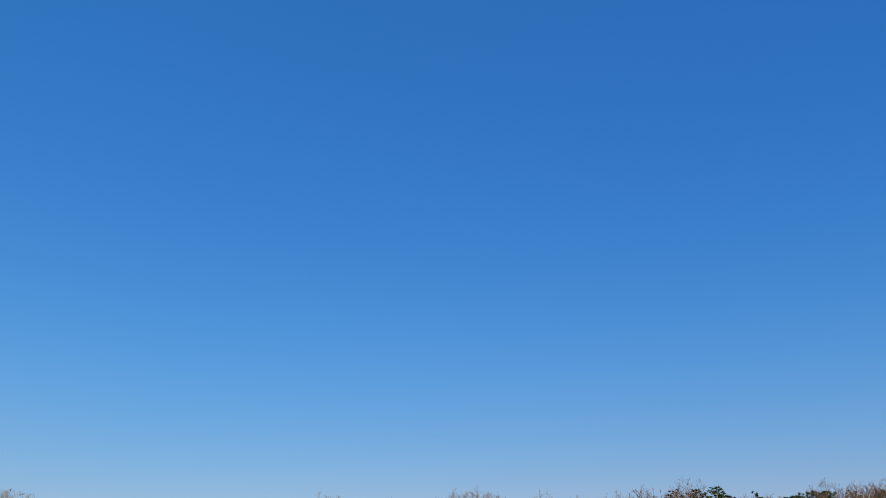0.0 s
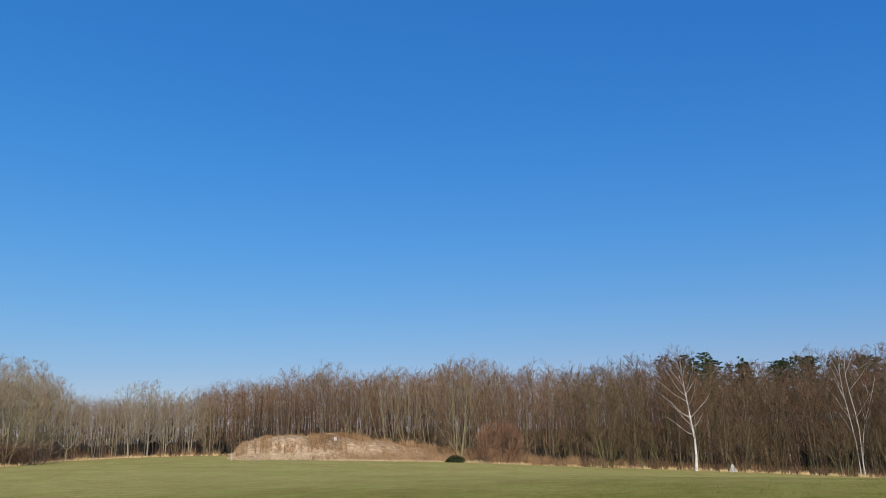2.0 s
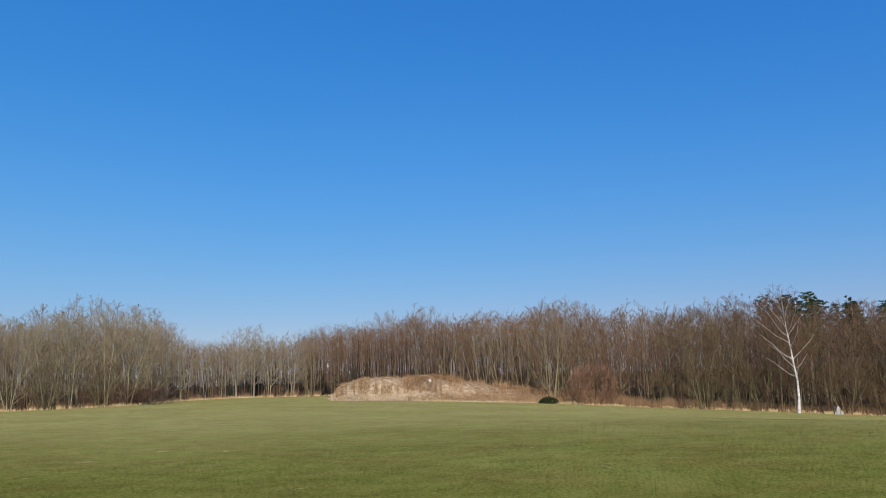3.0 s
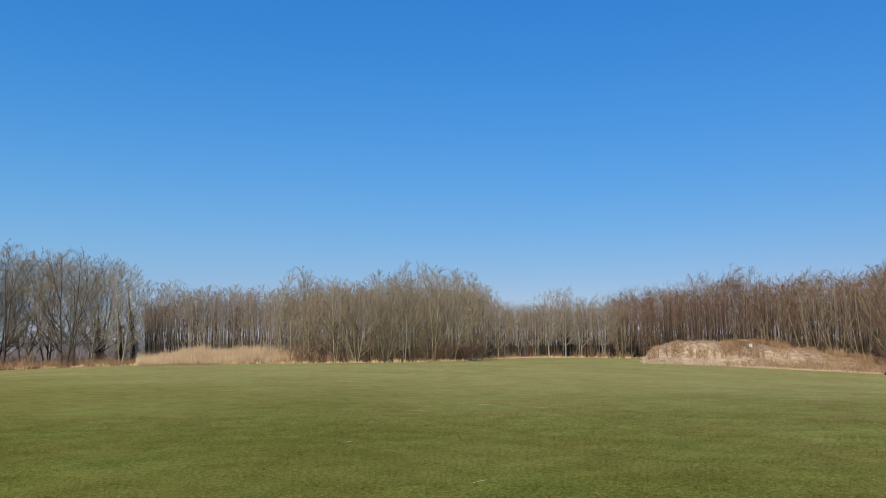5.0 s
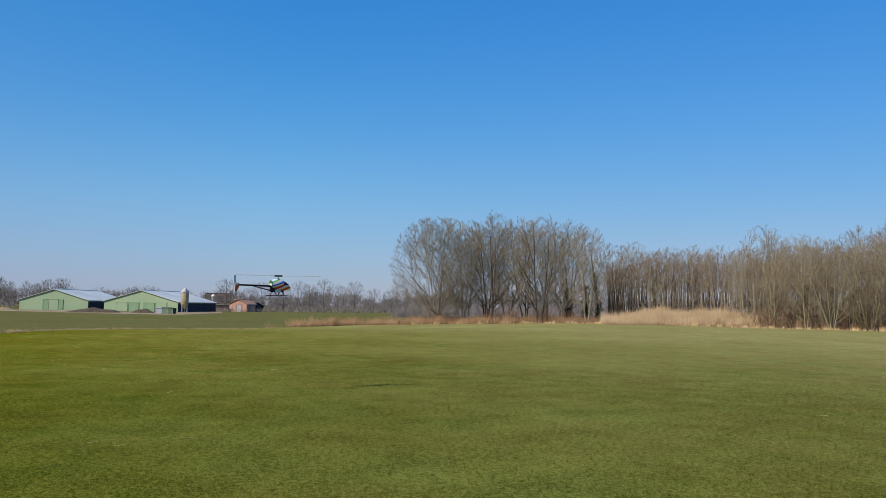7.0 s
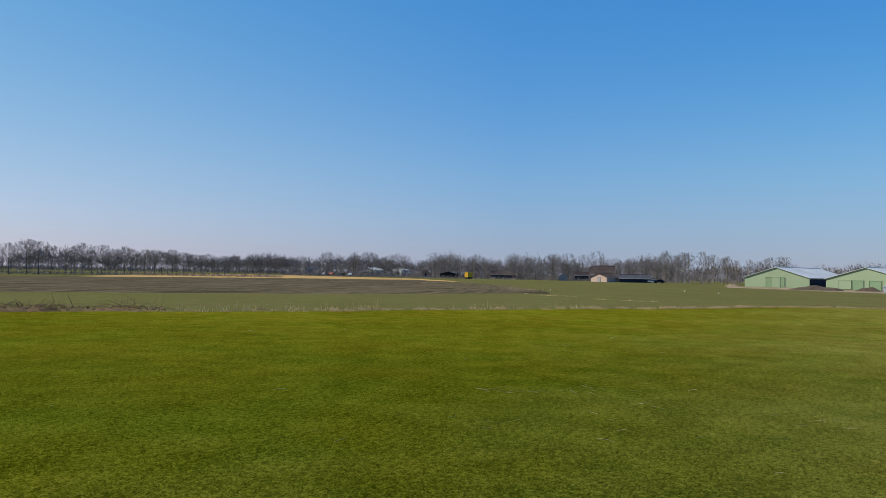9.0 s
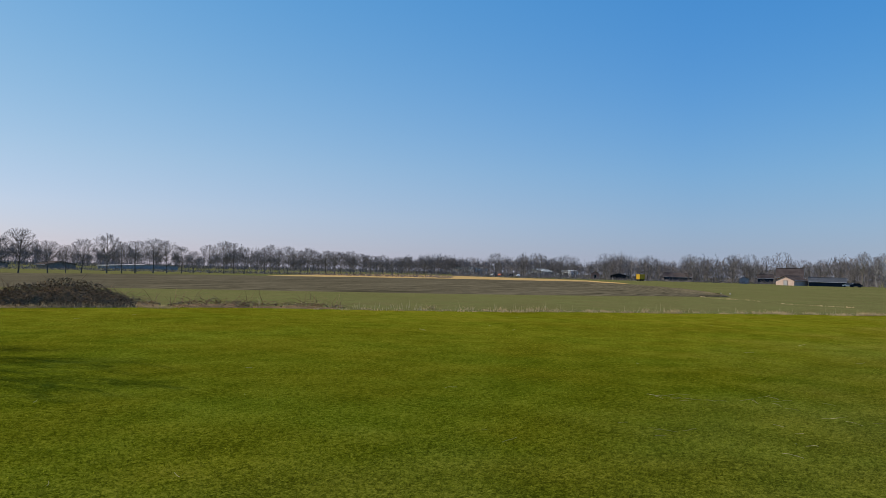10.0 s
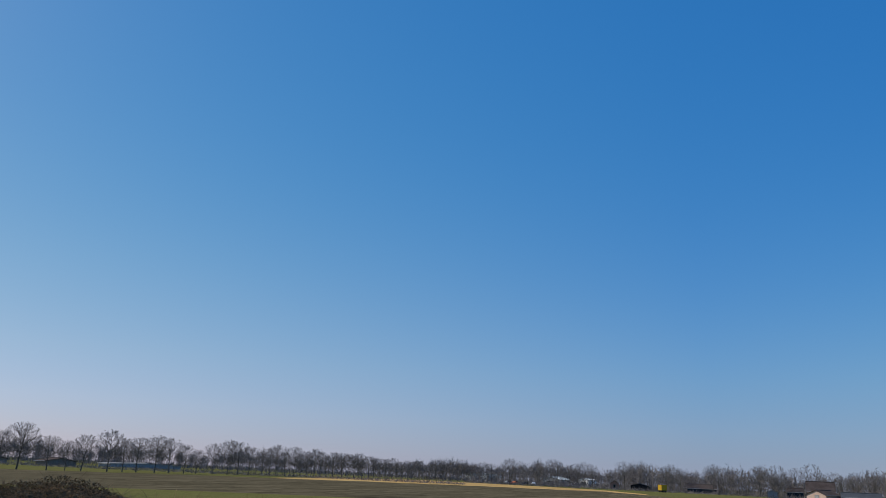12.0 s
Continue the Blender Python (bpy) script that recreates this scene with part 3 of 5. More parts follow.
    goal = np.array([0, 0, middle]) + (goal - np.array([0, 0, middle])) * (rng.uniform(0.87, 0.98, limbs) / skin(goal))[:, None]
    which = np.argmin(np.linalg.norm(goal[:, None, :2] - trunk.paths[None, :, 5, :2] * (1 + 0.2 * rng.normal(0, 1, (limbs, stems, 1))), axis=2), 1)
    far_out = np.linalg.norm(goal[:, :2] - trunk.paths[which, 5, :2], axis=1)
    f = np.clip((goal[:, 2] - far_out * rng.uniform(0.75, 1.3, limbs) * (0.4 + steep)) / height, clear * rng.uniform(0.8, 1.5, limbs), 0.9)
    p, t, r = trunk.at(which, f)
    segs = 5
    s = np.linspace(0, 1, segs + 1)[None, :, None]
    gap = goal - p
    size = np.linalg.norm(gap, axis=1)[:, None, None]
    paths = p[:, None] + gap[:, None] * s + np.array([0, 0, -1]) * (s * (1 - s)) * rise * 2.2 * np.linalg.norm(gap[:, None, :2], axis=2, keepdims=True)
    paths = paths + np.cumsum(rng.normal(0, wander * 0.3, paths.shape), 1) * size / segs * (s > 0)
    thick = np.minimum(r * 0.62, r0 * limb)[:, None]
    main = Limbs(paths, thick * (1 - s[..., 0]) + twig_r * 0.9 * s[..., 0])
    second = sprout(main, boughs, 0.2, 1.0, 0.8, 0.55, 3 if fine_from > 3 else 2, twig_r * 0.85, wander, rise * 0.35, 0.72)
    third = sprout(second, twigs, 0.15, 1.0, 0.6, 0.58, 1, twig_r * 0.9, wander, rise * 0.35 + 0.1)
    fourth = sprout(third, tips, 0.1, 1.0, 0.48, 0.85, 1, twig_r * 0.62, 0.05, rise * 0.5 + 0.12, 0.7)
    fine = fine_from > 3
    wood, crown = [trunk.tubes(6), main.tubes(4)], [third.slivers(rng), fourth.slivers(rng)]
    (crown if dark_boughs else wood).append(second.tubes(3) if fine else second.slivers(rng))
    ob = thing(name, label, category, group)
    for part_name, pieces, mat in (("trunk", wood, bark), ("crown", crown, twig_mat)):
        piece = new(part_name, fast_mesh(part_name, *gathered(pieces), mat))
        piece.parent = ob
        tagged(piece)
    return ob


def pine_tree(seed, height, label, group):
    rnd = random.Random(seed)
    wood, crown = Geo(), Geo()
    pts = bent_path(rnd, Vector((0, 0, -0.15)), Vector((0, 0, 1)), height, 8, 0.03, 0.03)
    wood.tube(pts, [0.17 * (1 - 0.85 * i / 8) for i in range(9)], 6)
    for q in range(34):
        f = 0.45 + 0.54 * (q + rnd.random()) / 34
        p, d = along(pts, f)
        size = 2.1 * (1.1 - 0.75 * (f - 0.45) / 0.55) * rnd.uniform(0.6, 1.1)
        lp = bent_path(rnd, p, side_way(rnd, d, rnd.uniform(1.0, 1.5), q * 2.4 + rnd.random()), size, 4, 0.1, 0.1)
        wood.tube(lp, [0.045, 0.035, 0.025, 0.02, 0.012], 4, False)
        for k in range(7):
            c, cd = along(lp, min(0.35 + 0.65 * (k + rnd.random()) / 7, 0.99))
            c = c + Vector((rnd.gauss(0, 0.2), rnd.gauss(0, 0.2), rnd.gauss(0.05, 0.14)))
            for _ in range(17):
                w = Vector((rnd.gauss(0, 1), rnd.gauss(0, 1), rnd.gauss(0.5, 0.8))).normalized()
                crown.needle(c, c + w * rnd.uniform(0.14, 0.32), 0.05)
    ob = thing("pine_tree", label, "tree", group)
    part("trunk", wood, BARK, ob, smooth=True)
    part("crown", crown, NEEDLE, ob)
    return ob


def plant(protos, places, rnd, tall=(0.85, 1.15)):
    """Sets trees at their places: the models themselves first, then copies. A place is bearing, distance and a height factor."""
    used = set()
    for b, d, k in places:
        i = rnd.randrange(len(protos))
        s = k * rnd.uniform(*tall)
        m = Matrix.LocRotScale(spot(b, d), Euler((rnd.gauss(0, 0.02), rnd.gauss(0, 0.02), rnd.uniform(0, 6.28))), Vector((s * rnd.uniform(0.9, 1.15), s * rnd.uniform(0.9, 1.15), s)))
        if i in used:
            copy_thing(protos[i], m)
        else:
            used.add(i)
            protos[i].matrix_basis = m
    for i, p in enumerate(protos):
        if i not in used:
            p.matrix_basis = Matrix.Translation(spot(*places[0][:2]) + Vector((0.7, 0.9, 0)))


def profile(b, table):
    return float(np.interp(b, [a for a, _ in table], [h for _, h in table]))


# canopy height in metres by bearing
EAST_TOP = [(-34, 12.6), (-28.7, 12.7), (-25.9, 12.2), (-22.4, 12.2), (-17, 12.1), (-15, 12.1), (-12.8, 13.1), (-8.6, 12.1), (-5.8, 12.6), (-2.8, 12.3), (0.2, 12.8), (4, 11.9), (8.2, 12.0), (12.4, 11.0), (16.3, 10.0), (17.5, 9.0)]
WEST_TOP = [(25.5, 9.2), (27.5, 10.9), (30.4, 11.4), (34.7, 11.0), (38, 10.7), (40.7, 10.4), (42.4, 9.9), (44, 10.5), (46.6, 10.5), (49, 10.0), (50.4, 9.4), (52.5, 9.0)]
CLUMP_TOP = [(51.6, 12.1), (53.7, 12.8), (56, 13.8), (59, 14.2), (61, 14.4), (63.9, 13.8), (65.5, 11.0)]


def rows_of(rnd, rows, table, full, bump=None):
    """Places in staggered rows: how far behind the edge, first and last bearing, step, height factor."""
    out = []
    for off, lo, hi, step, k in rows:
        b = lo + rnd.uniform(0, step)
        while b < hi:
            back_off = bump(b) if bump else 0
            out.append((b, float(edge_at(b)) + off + back_off + rnd.uniform(-1.5, 1.5), profile(b, table) / full * k))
            b += step * rnd.uniform(0.7, 1.3)
    return out


def build_woods():
    rnd = random.Random(5)
    wood = [bare_tree("tree", 10 + i, 12, BARK_BROWN, (TWIG_RED, TWIG_BROWN, TWIG_BROWN)[i], "slender leafless woodland tree with brown twigs", 0.14, 1 + i % 2, 20, 5, 5, 6, 2.9, 0.03, 0.013, 0.1, 0.6, dark_boughs=True, group="trees of the wood") for i in range(3)]
    wood += [bare_tree("tree", 20, 12, BARK_GREEN, TWIG_BROWN, "many-stemmed leafless tree at the wood's edge", 0.08, 4, 22, 5, 5, 6, 3.1, 0.0, 0.0125, 0.09, 0.6, stem_spread=0.2, group="trees of the wood")]
    behind = lambda b: 9 if -0.5 < b < 13.5 else 0
    rows = ((2.5, -9, 17, 1.6, 0.93), (7, -9, 17.3, 1.35, 1.05), (12, -8, 17.6, 1.35, 1.05), (20, -8, 18, 1.7, 1.05))
    plant(wood, rows_of(rnd, rows, EAST_TOP, 12.0, behind), rnd, (0.92, 1.05))
    oak = [bare_tree("tree", 14 + i, 12, BARK_OAK, (TWIG_OAK, TWIG_RED, TWIG_OAK)[i], "dark leafless woodland oak with brown twigs", 0.14, 1 + i % 2, 20, 5, 5, 6, 3.0, 0.03, 0.013, 0.11, 0.5, dark_boughs=True, group="trees of the wood") for i in range(3)]
    oak += [bare_tree("tree", 21, 12, BARK_MOSS, TWIG_OAK, "many-stemmed mossy leafless tree at the wood's edge", 0.08, 5, 24, 5, 5, 6, 3.2, 0.0, 0.0125, 0.1, 0.5, stem_spread=0.22, group="trees of the wood")]
    rows = ((2.5, -36, -9, 1.6, 0.93), (7, -36, -9, 1.35, 1.04), (12, -36, -8, 1.35, 1.06), (20, -36, -8, 2.2, 1.05))
    plant(oak, rows_of(rnd, rows, EAST_TOP, 12.0), rnd, (0.92, 1.05))
    thicket = [bare_tree("tree", 24 + i, 6, BARK_MOSS, TWIG_OAK, "low many-stemmed mossy tree in front of the wood", 0.08, 5, 20, 6, 5, 5, 2.4, 0.0, 0.011, 0.07, 0.5, stem_spread=0.3, group="thicket before the wood") for i in range(2)]
    plant(thicket, rows_of(rnd, ((1.4, -35, -18, 3.0, 0.48), (1.4, -15, -6, 3.6, 0.4), (1.8, 28, 40, 3.6, 0.4)), [(-36, 12), (66, 12)], 6.0), rnd, (0.75, 1.15))
    west = [bare_tree("tree", 30 + i, 11, BARK_GREEN, TWIG, "leafless tree with mossy branches at the field's edge", 0.14, 2, 22, 6, 5, 6, 3.3, 0.03, 0.0125, 0.11, 0.55, group="trees beyond the field") for i in range(3)]
    west += [bare_tree("tree", 40 + i, 11, BARK_GREEN, TWIG_GREY if i == 1 else TWIG, "broad many-stemmed leafless tree with mossy bark", 0.08, 4, 26, 6, 5, 6, 3.6, 0.0, 0.0125, 0.11, 0.55, stem_spread=0.26, group="trees beyond the field") for i in range(3)]
    rows = ((2.5, 27.5, 40, 1.75, 0.94), (7, 26.5, 43, 1.7, 1.0), (12, 26, 52, 1.5, 1.03))
    plant(west, rows_of(rnd, rows, WEST_TOP, 11.0), rnd, (0.92, 1.05))
    gap = [bare_tree("tree", 50 + i, 11, BARK if i else BARK_GREEN, TWIG_GREY if i else TWIG, "tall leafless tree in the gap of the woods", 0.22, 1 + i % 2, 20, 5, 5, 6, 3.1, 0.12, 0.0125, 0.13, 0.9, group="trees in the gap") for i in range(3)]
    plant(gap, rows_of(rnd, ((3, 17.0, 26, 1.3, 1.0), (9, 16.5, 27, 1.4, 1.03)), [(16, 10.0), (18.6, 9.4), (21.4, 10.2), (24, 9.2), (27, 9.6)], 11.0), rnd, (0.92, 1.05))
    clump = [bare_tree("tree", 60 + i, 13, BARK_DARK if i == 1 else BARK, TWIG_GREY, "tall spreading grey leafless tree in a clump", 0.16, 2 + i % 2, 26, 7, 6, 7, 3.8, 0.1, 0.0115, 0.14, 0.8, limb=0.6, stem_spread=0.16, group="clump of tall trees", fine_from=4) for i in range(3)]
    plant(clump, rows_of(rnd, ((4, 52.2, 62.5, 1.7, 0.97), (9, 52.2, 62, 1.7, 1.0)), CLUMP_TOP, 13.0), rnd, (0.94, 1.03))
    fan = bare_tree("tree", 77, 14.7, BARK, TWIG_GREY, "broad fan-shaped grey leafless tree at the end of the clump", 0.07, 2, 46, 9, 8, 7, 6.5, 0.02, 0.012, 0.21, 0.5, 0.12, stem_spread=0.16, fine_from=4)
    fan.matrix_basis = Matrix.Translation(spot(63.7, 101))


build_woods()


def build_single_trees():
    rnd = random.Random(8)
    birch = bare_tree("birch_tree", 83, 12.2, BIRCH, TWIG_RED, "white-barked leafless birch in front of the wood", 0.24, 1, 22, 7, 5, 4, 2.3, 0.2, 0.009, 0.13, 0.1, 0.12, wander=0.3, limb=0.3, dark_boughs=True, sway=0.13, fine_from=4)
    birch.matrix_basis = Matrix.Translation(spot(-17.75, 80.8)) @ Matrix.Rotation(radians(-8), 4, "X") @ Matrix.Scale(1.07, 4)
    slim = bare_tree("birch_tree", 84, 12.0, BIRCH, TWIG_RED, "slim pale birch stems among the wood's front trees", 0.3, 3, 18, 6, 5, 4, 2.2, 0.34, 0.009, 0.075, 0.3, 0.1, wander=0.2, sway=0.08, limb=0.3, dark_boughs=True, stem_spread=0.12)
    slim.matrix_basis = Matrix.Translation(spot(-28.0, 80.5))
    pines = [pine_tree(90 + i, 13.0, "dark green pine rising above the bare wood", "pines") for i in range(2)]
    plant(pines, [(b, 103 + rnd.uniform(-3, 3), k * 1.05) for b, k in ((-16.2, 1.0), (-17.0, 1.0), (-17.6, 1.04), (-18.2, 1.0), (-18.8, 1.06), (-19.6, 1.02), (-20.6, 0.99), (-21.5, 0.96), (-22.4, 1.0), (-23.3, 0.98), (-23.8, 0.95), (-24.4, 0.97), (-25.6, 1.0), (-26.4, 1.02), (-27.2, 0.98), (-28.2, 1.0), (-29.0, 0.98), (-29.8, 1.0), (-31.5, 1.0))], rnd, (0.9, 0.97))
    back = random.Random(12)
    for b in [-16.6 - 1.4 * n for n in range(11)]:
        s = back.uniform(0.95, 1.04)
        copy_thing(pines[back.randrange(2)], Matrix.LocRotScale(spot(b + back.uniform(-0.25, 0.25), 108 + back.uniform(-1.5, 1.5)), Euler((0, 0, back.uniform(0, 6.28))), Vector((1.2 * s, 1.2 * s, s))))
    shrub = [bare_tree("shrub", 100 + i, 3.4, TWIG_RED, TWIG_RED if i else DRY_RED, "leafless reddish-brown shrub under the trees", 0.08, 6, 18, 5, 4, 3, 1.7, 0.0, 0.011, 0.035, 0.5, 0.06, stem_spread=0.45, group="undergrowth", category="shrub", reach=0.3) for i in range(3)]
    places = [(rnd.uniform(-34, 1), 0, rnd.uniform(0.5, 0.95)) for _ in range(22)] + [(rnd.uniform(17, 27), 0, rnd.uniform(0.5, 0.8)) for _ in range(10)] + [(rnd.uniform(27.5, 41), 0, rnd.uniform(0.75, 1.2)) for _ in range(30)] + [(rnd.uniform(52, 66), 0, rnd.uniform(0.5, 0.95)) for _ in range(18)]
    plant(shrub, [(b, float(edge_at(b)) + rnd.uniform(1.2, 4.5), k) for b, _, k in places], rnd, (0.85, 1.15))
    big = bare_tree("shrub", 110, 4.9, SHRUB_RED, SHRUB_RED, "dense reddish leafless shrub beside the mound", 0.06, 9, 45, 7, 6, 5, 2.7, 0.0, 0.0095, 0.045, 0.6, 0.1, stem_spread=0.4, category="shrub", reach=0.35)
    big.matrix_basis = Matrix.LocRotScale(spot(-4.2, 86.9), None, Vector((1.15, 1.1, 0.98)))
    dark = bare_tree("shrub", 112, 3.0, BARK_DARK, TWIG_RED, "low dark thorny shrub at the wood's corner", 0.05, 8, 30, 6, 5, 4, 2.1, 0.0, 0.008, 0.04, 0.3, 0.0, stem_spread=0.5, category="shrub", reach=0.35)
    dark.matrix_basis = Matrix.LocRotScale(spot(27.6, 88.0), None, Vector((1.2, 1.2, 0.8)))
    for b, d, h in ((51.7, 99.5, 6.5), (52.6, 100.5, 5.0), (53.9, 101, 5.5)):
        g, w = Geo(), Geo()
        path = bent_path(rnd, Vector((0, 0, -0.15)), Vector((0, 0, 1)), h + 3, 7, 0.04, 0.03)
        w.tube(path, [0.16 * (1 - 0.1 * i) for i in range(8)], 6)
        for _ in range(1500):
            p, _d = along(path, rnd.uniform(0.02, h / (h + 3)))
            r = abs(rnd.gauss(0, 0.42))
            t = rnd.uniform(0, 6.28)
            leaf_at(g, rnd, p + Vector((r * math.cos(t), r * math.sin(t), rnd.gauss(0, 0.2))), 0.11)
        ob = thing("ivy_clad_trunk", "upright trunk thickly clad in dark ivy", "tree")
        part("trunk", w, BARK_DARK, ob)
        part("ivy", g, IVY, ob, "dark evergreen ivy leaves")
        ob.matrix_basis = Matrix.Translation(spot(b, d))
    g = Geo()
    for _ in range(2200):
        t, r = rnd.uniform(0, 6.28), math.sqrt(rnd.random())
        top = 1.35 * (1 - r ** 2.2) + 0.1
        leaf_at(g, rnd, Vector((1.5 * r * math.cos(t), 0.9 * r * math.sin(t), top * rnd.uniform(0.3, 1.0))), 0.1)
    stem = Geo()
    for i in range(9):
        t = i * 0.7
        stem.tube(bent_path(rnd, Vector((0, 0, -0.1)), Vector((math.cos(t), math.sin(t), 1)), 1.2, 3, 0.1, 0.05), [0.03, 0.025, 0.02, 0.01], 4)
    ob = thing("evergreen_bush", "low dark evergreen bush at the field's edge", "bush")
    part("stems", stem, BARK_DARK, ob)
    part("foliage", g, IVY, ob)
    ob.matrix_basis = Matrix.LocRotScale(spot(-0.9, 87.6), Euler((0, 0, 0.2)), Vector((0.85, 0.9, 0.55)))


def leaf_at(g, rnd, p, size):
    """A folded leaf of two blades that face any way."""
    n = Vector((rnd.gauss(0, 1), rnd.gauss(0, 1), rnd.gauss(0.4, 1))).normalized()
    u = n.cross(Vector((rnd.gauss(0, 1), rnd.gauss(0, 1), rnd.gauss(0, 1)))).normalized()
    w = n.cross(u)
    s = size * rnd.uniform(0.6, 1.3)
    k = len(g.v)
    g.v.extend((p - u * s, p + w * s * 0.55 + n * s * 0.2, p + u * s, p - w * s * 0.55 + n * s * 0.2))
    g.f.extend(((k, k + 1, k + 2), (k, k + 2, k + 3)))


build_single_trees()


# ---- mounds and verge ----
def mound_z(bearing, distance):
    """Height above the land of the sandy mound in front of the wood."""
    crest = np.interp(bearing, [-7, -5.8, -1.7, 1.7, 4.2, 6.2, 7.5, 9.9, 12.7, 14.3, 15.3], [0.3, 0.8, 1.2, 1.5, 1.85, 2.4, 2.85, 2.5, 2.35, 1.6, 0.0])
    return crest * smooth_step(distance, 87.5, 96) * (1 - smooth_step(distance, 99, 106))


def reed_z(bearing, distance):
    """Height of the bank that carries the reeds."""
    return 1.0 * smooth_step(bearing, 36.5, 43.5) * (1 - smooth_step(bearing, 47.5, 52)) * smooth_step(distance, 85, 92) * (1 - smooth_step(distance, 94, 99))


def build_bank(name, lo, hi, d0, d1, height, mat, label, steps=90, bands=24):
    g = Geo()
    for i in range(steps + 1):
        b = lo + (hi - lo) * i / steps
        for j in range(bands + 1):
            d = d0 + (d1 - d0) * j / bands
            p = spot(b, d)
            h = float(height(b, d))
            p.z += h - 0.06 + min(h, 1) * (random.uniform(-0.08, 0.08) + 0.55 * noise.noise(Vector((p.x * 0.35, p.y * 0.35, 3.3))))
            g.v.append(p)
    for i in range(steps):
        for j in range(bands):
            k = i * (bands + 1) + j
            g.f.append((k, k + bands + 1, k + bands + 2, k + 1))
    tagged(part(name, g, mat, smooth=True), label, "mound", kind="structure")


build_bank("mound", -7, 16, 85, 108, mound_z, MOUND_SOIL, "sandy mound overgrown with dry grass")
build_bank("reed_bank", 36, 52.5, 84, 100, reed_z, LITTER, "low bank under tall dry reeds")


def blades(name, places, heights, width, lean, mat, label, category, seed):
    """Upright blades, each one a narrow leaning three-sided spear, as one object."""
    rng = np.random.default_rng(seed)
    p = np.asarray(places, float)
    n = len(p)
    swell = 0.5 + 0.25 * np.sin(p[:, 0] * 0.9 + 1.7 * np.sin(p[:, 1] * 0.7)) + 0.25 * np.sin(p[:, 1] * 1.9 + 1.3 * np.sin(p[:, 0] * 2.3))
    h = rng.uniform(*heights, n) * (0.5 + 0.8 * swell)
    t = rng.uniform(0, 2 * np.pi, n)
    out = rng.normal(0, lean, n) * h
    tip = p + np.stack([np.cos(t) * out, np.sin(t) * out, h], 1)
    u = rng.uniform(0, 2 * np.pi, n)
    w = width * rng.uniform(0.6, 1.4, n)
    corners = [p + np.stack([np.cos(u + a) * w, np.sin(u + a) * w, np.full(n, -0.01)], 1) for a in (0, 2.1, 4.2)]
    verts = np.stack([*corners, tip], 1).reshape(-1, 3)
    k = 4 * np.arange(n)
    tris = np.concatenate([np.stack([k, k + 1, k + 3], 1), np.stack([k + 1, k + 2, k + 3], 1), np.stack([k + 2, k, k + 3], 1)])
    return tagged(new(name, fast_mesh(name, verts, tris, mat)), label, category, kind="stuff")


def strew(rng, n, lo, hi, d0, d1, extra=None, from_edge=True, clump=0.0):
    b = rng.uniform(lo, hi, n)
    if clump:
        b = b + clump * np.sin(b * 3.7) + clump * 0.6 * np.sin(b * 11.3 + 1)
    d = rng.uniform(d0, d1, n) + (edge_at(b) if from_edge else 0)
    x, y = polar(b, d)
    z = ground_z(x, y)
    if extra:
        z = z + extra(b, d)
    return np.stack([x, y, z], 1)


def tufts(rng, n, each, lo, hi, d0, d1, size=0.12):
    """Places in tight tufts along the field's edge."""
    p = np.repeat(strew(rng, n, lo, hi, d0, d1, clump=1.5), each, 0)
    return p + rng.normal(0, size, p.shape) * np.array([1, 1, 0])


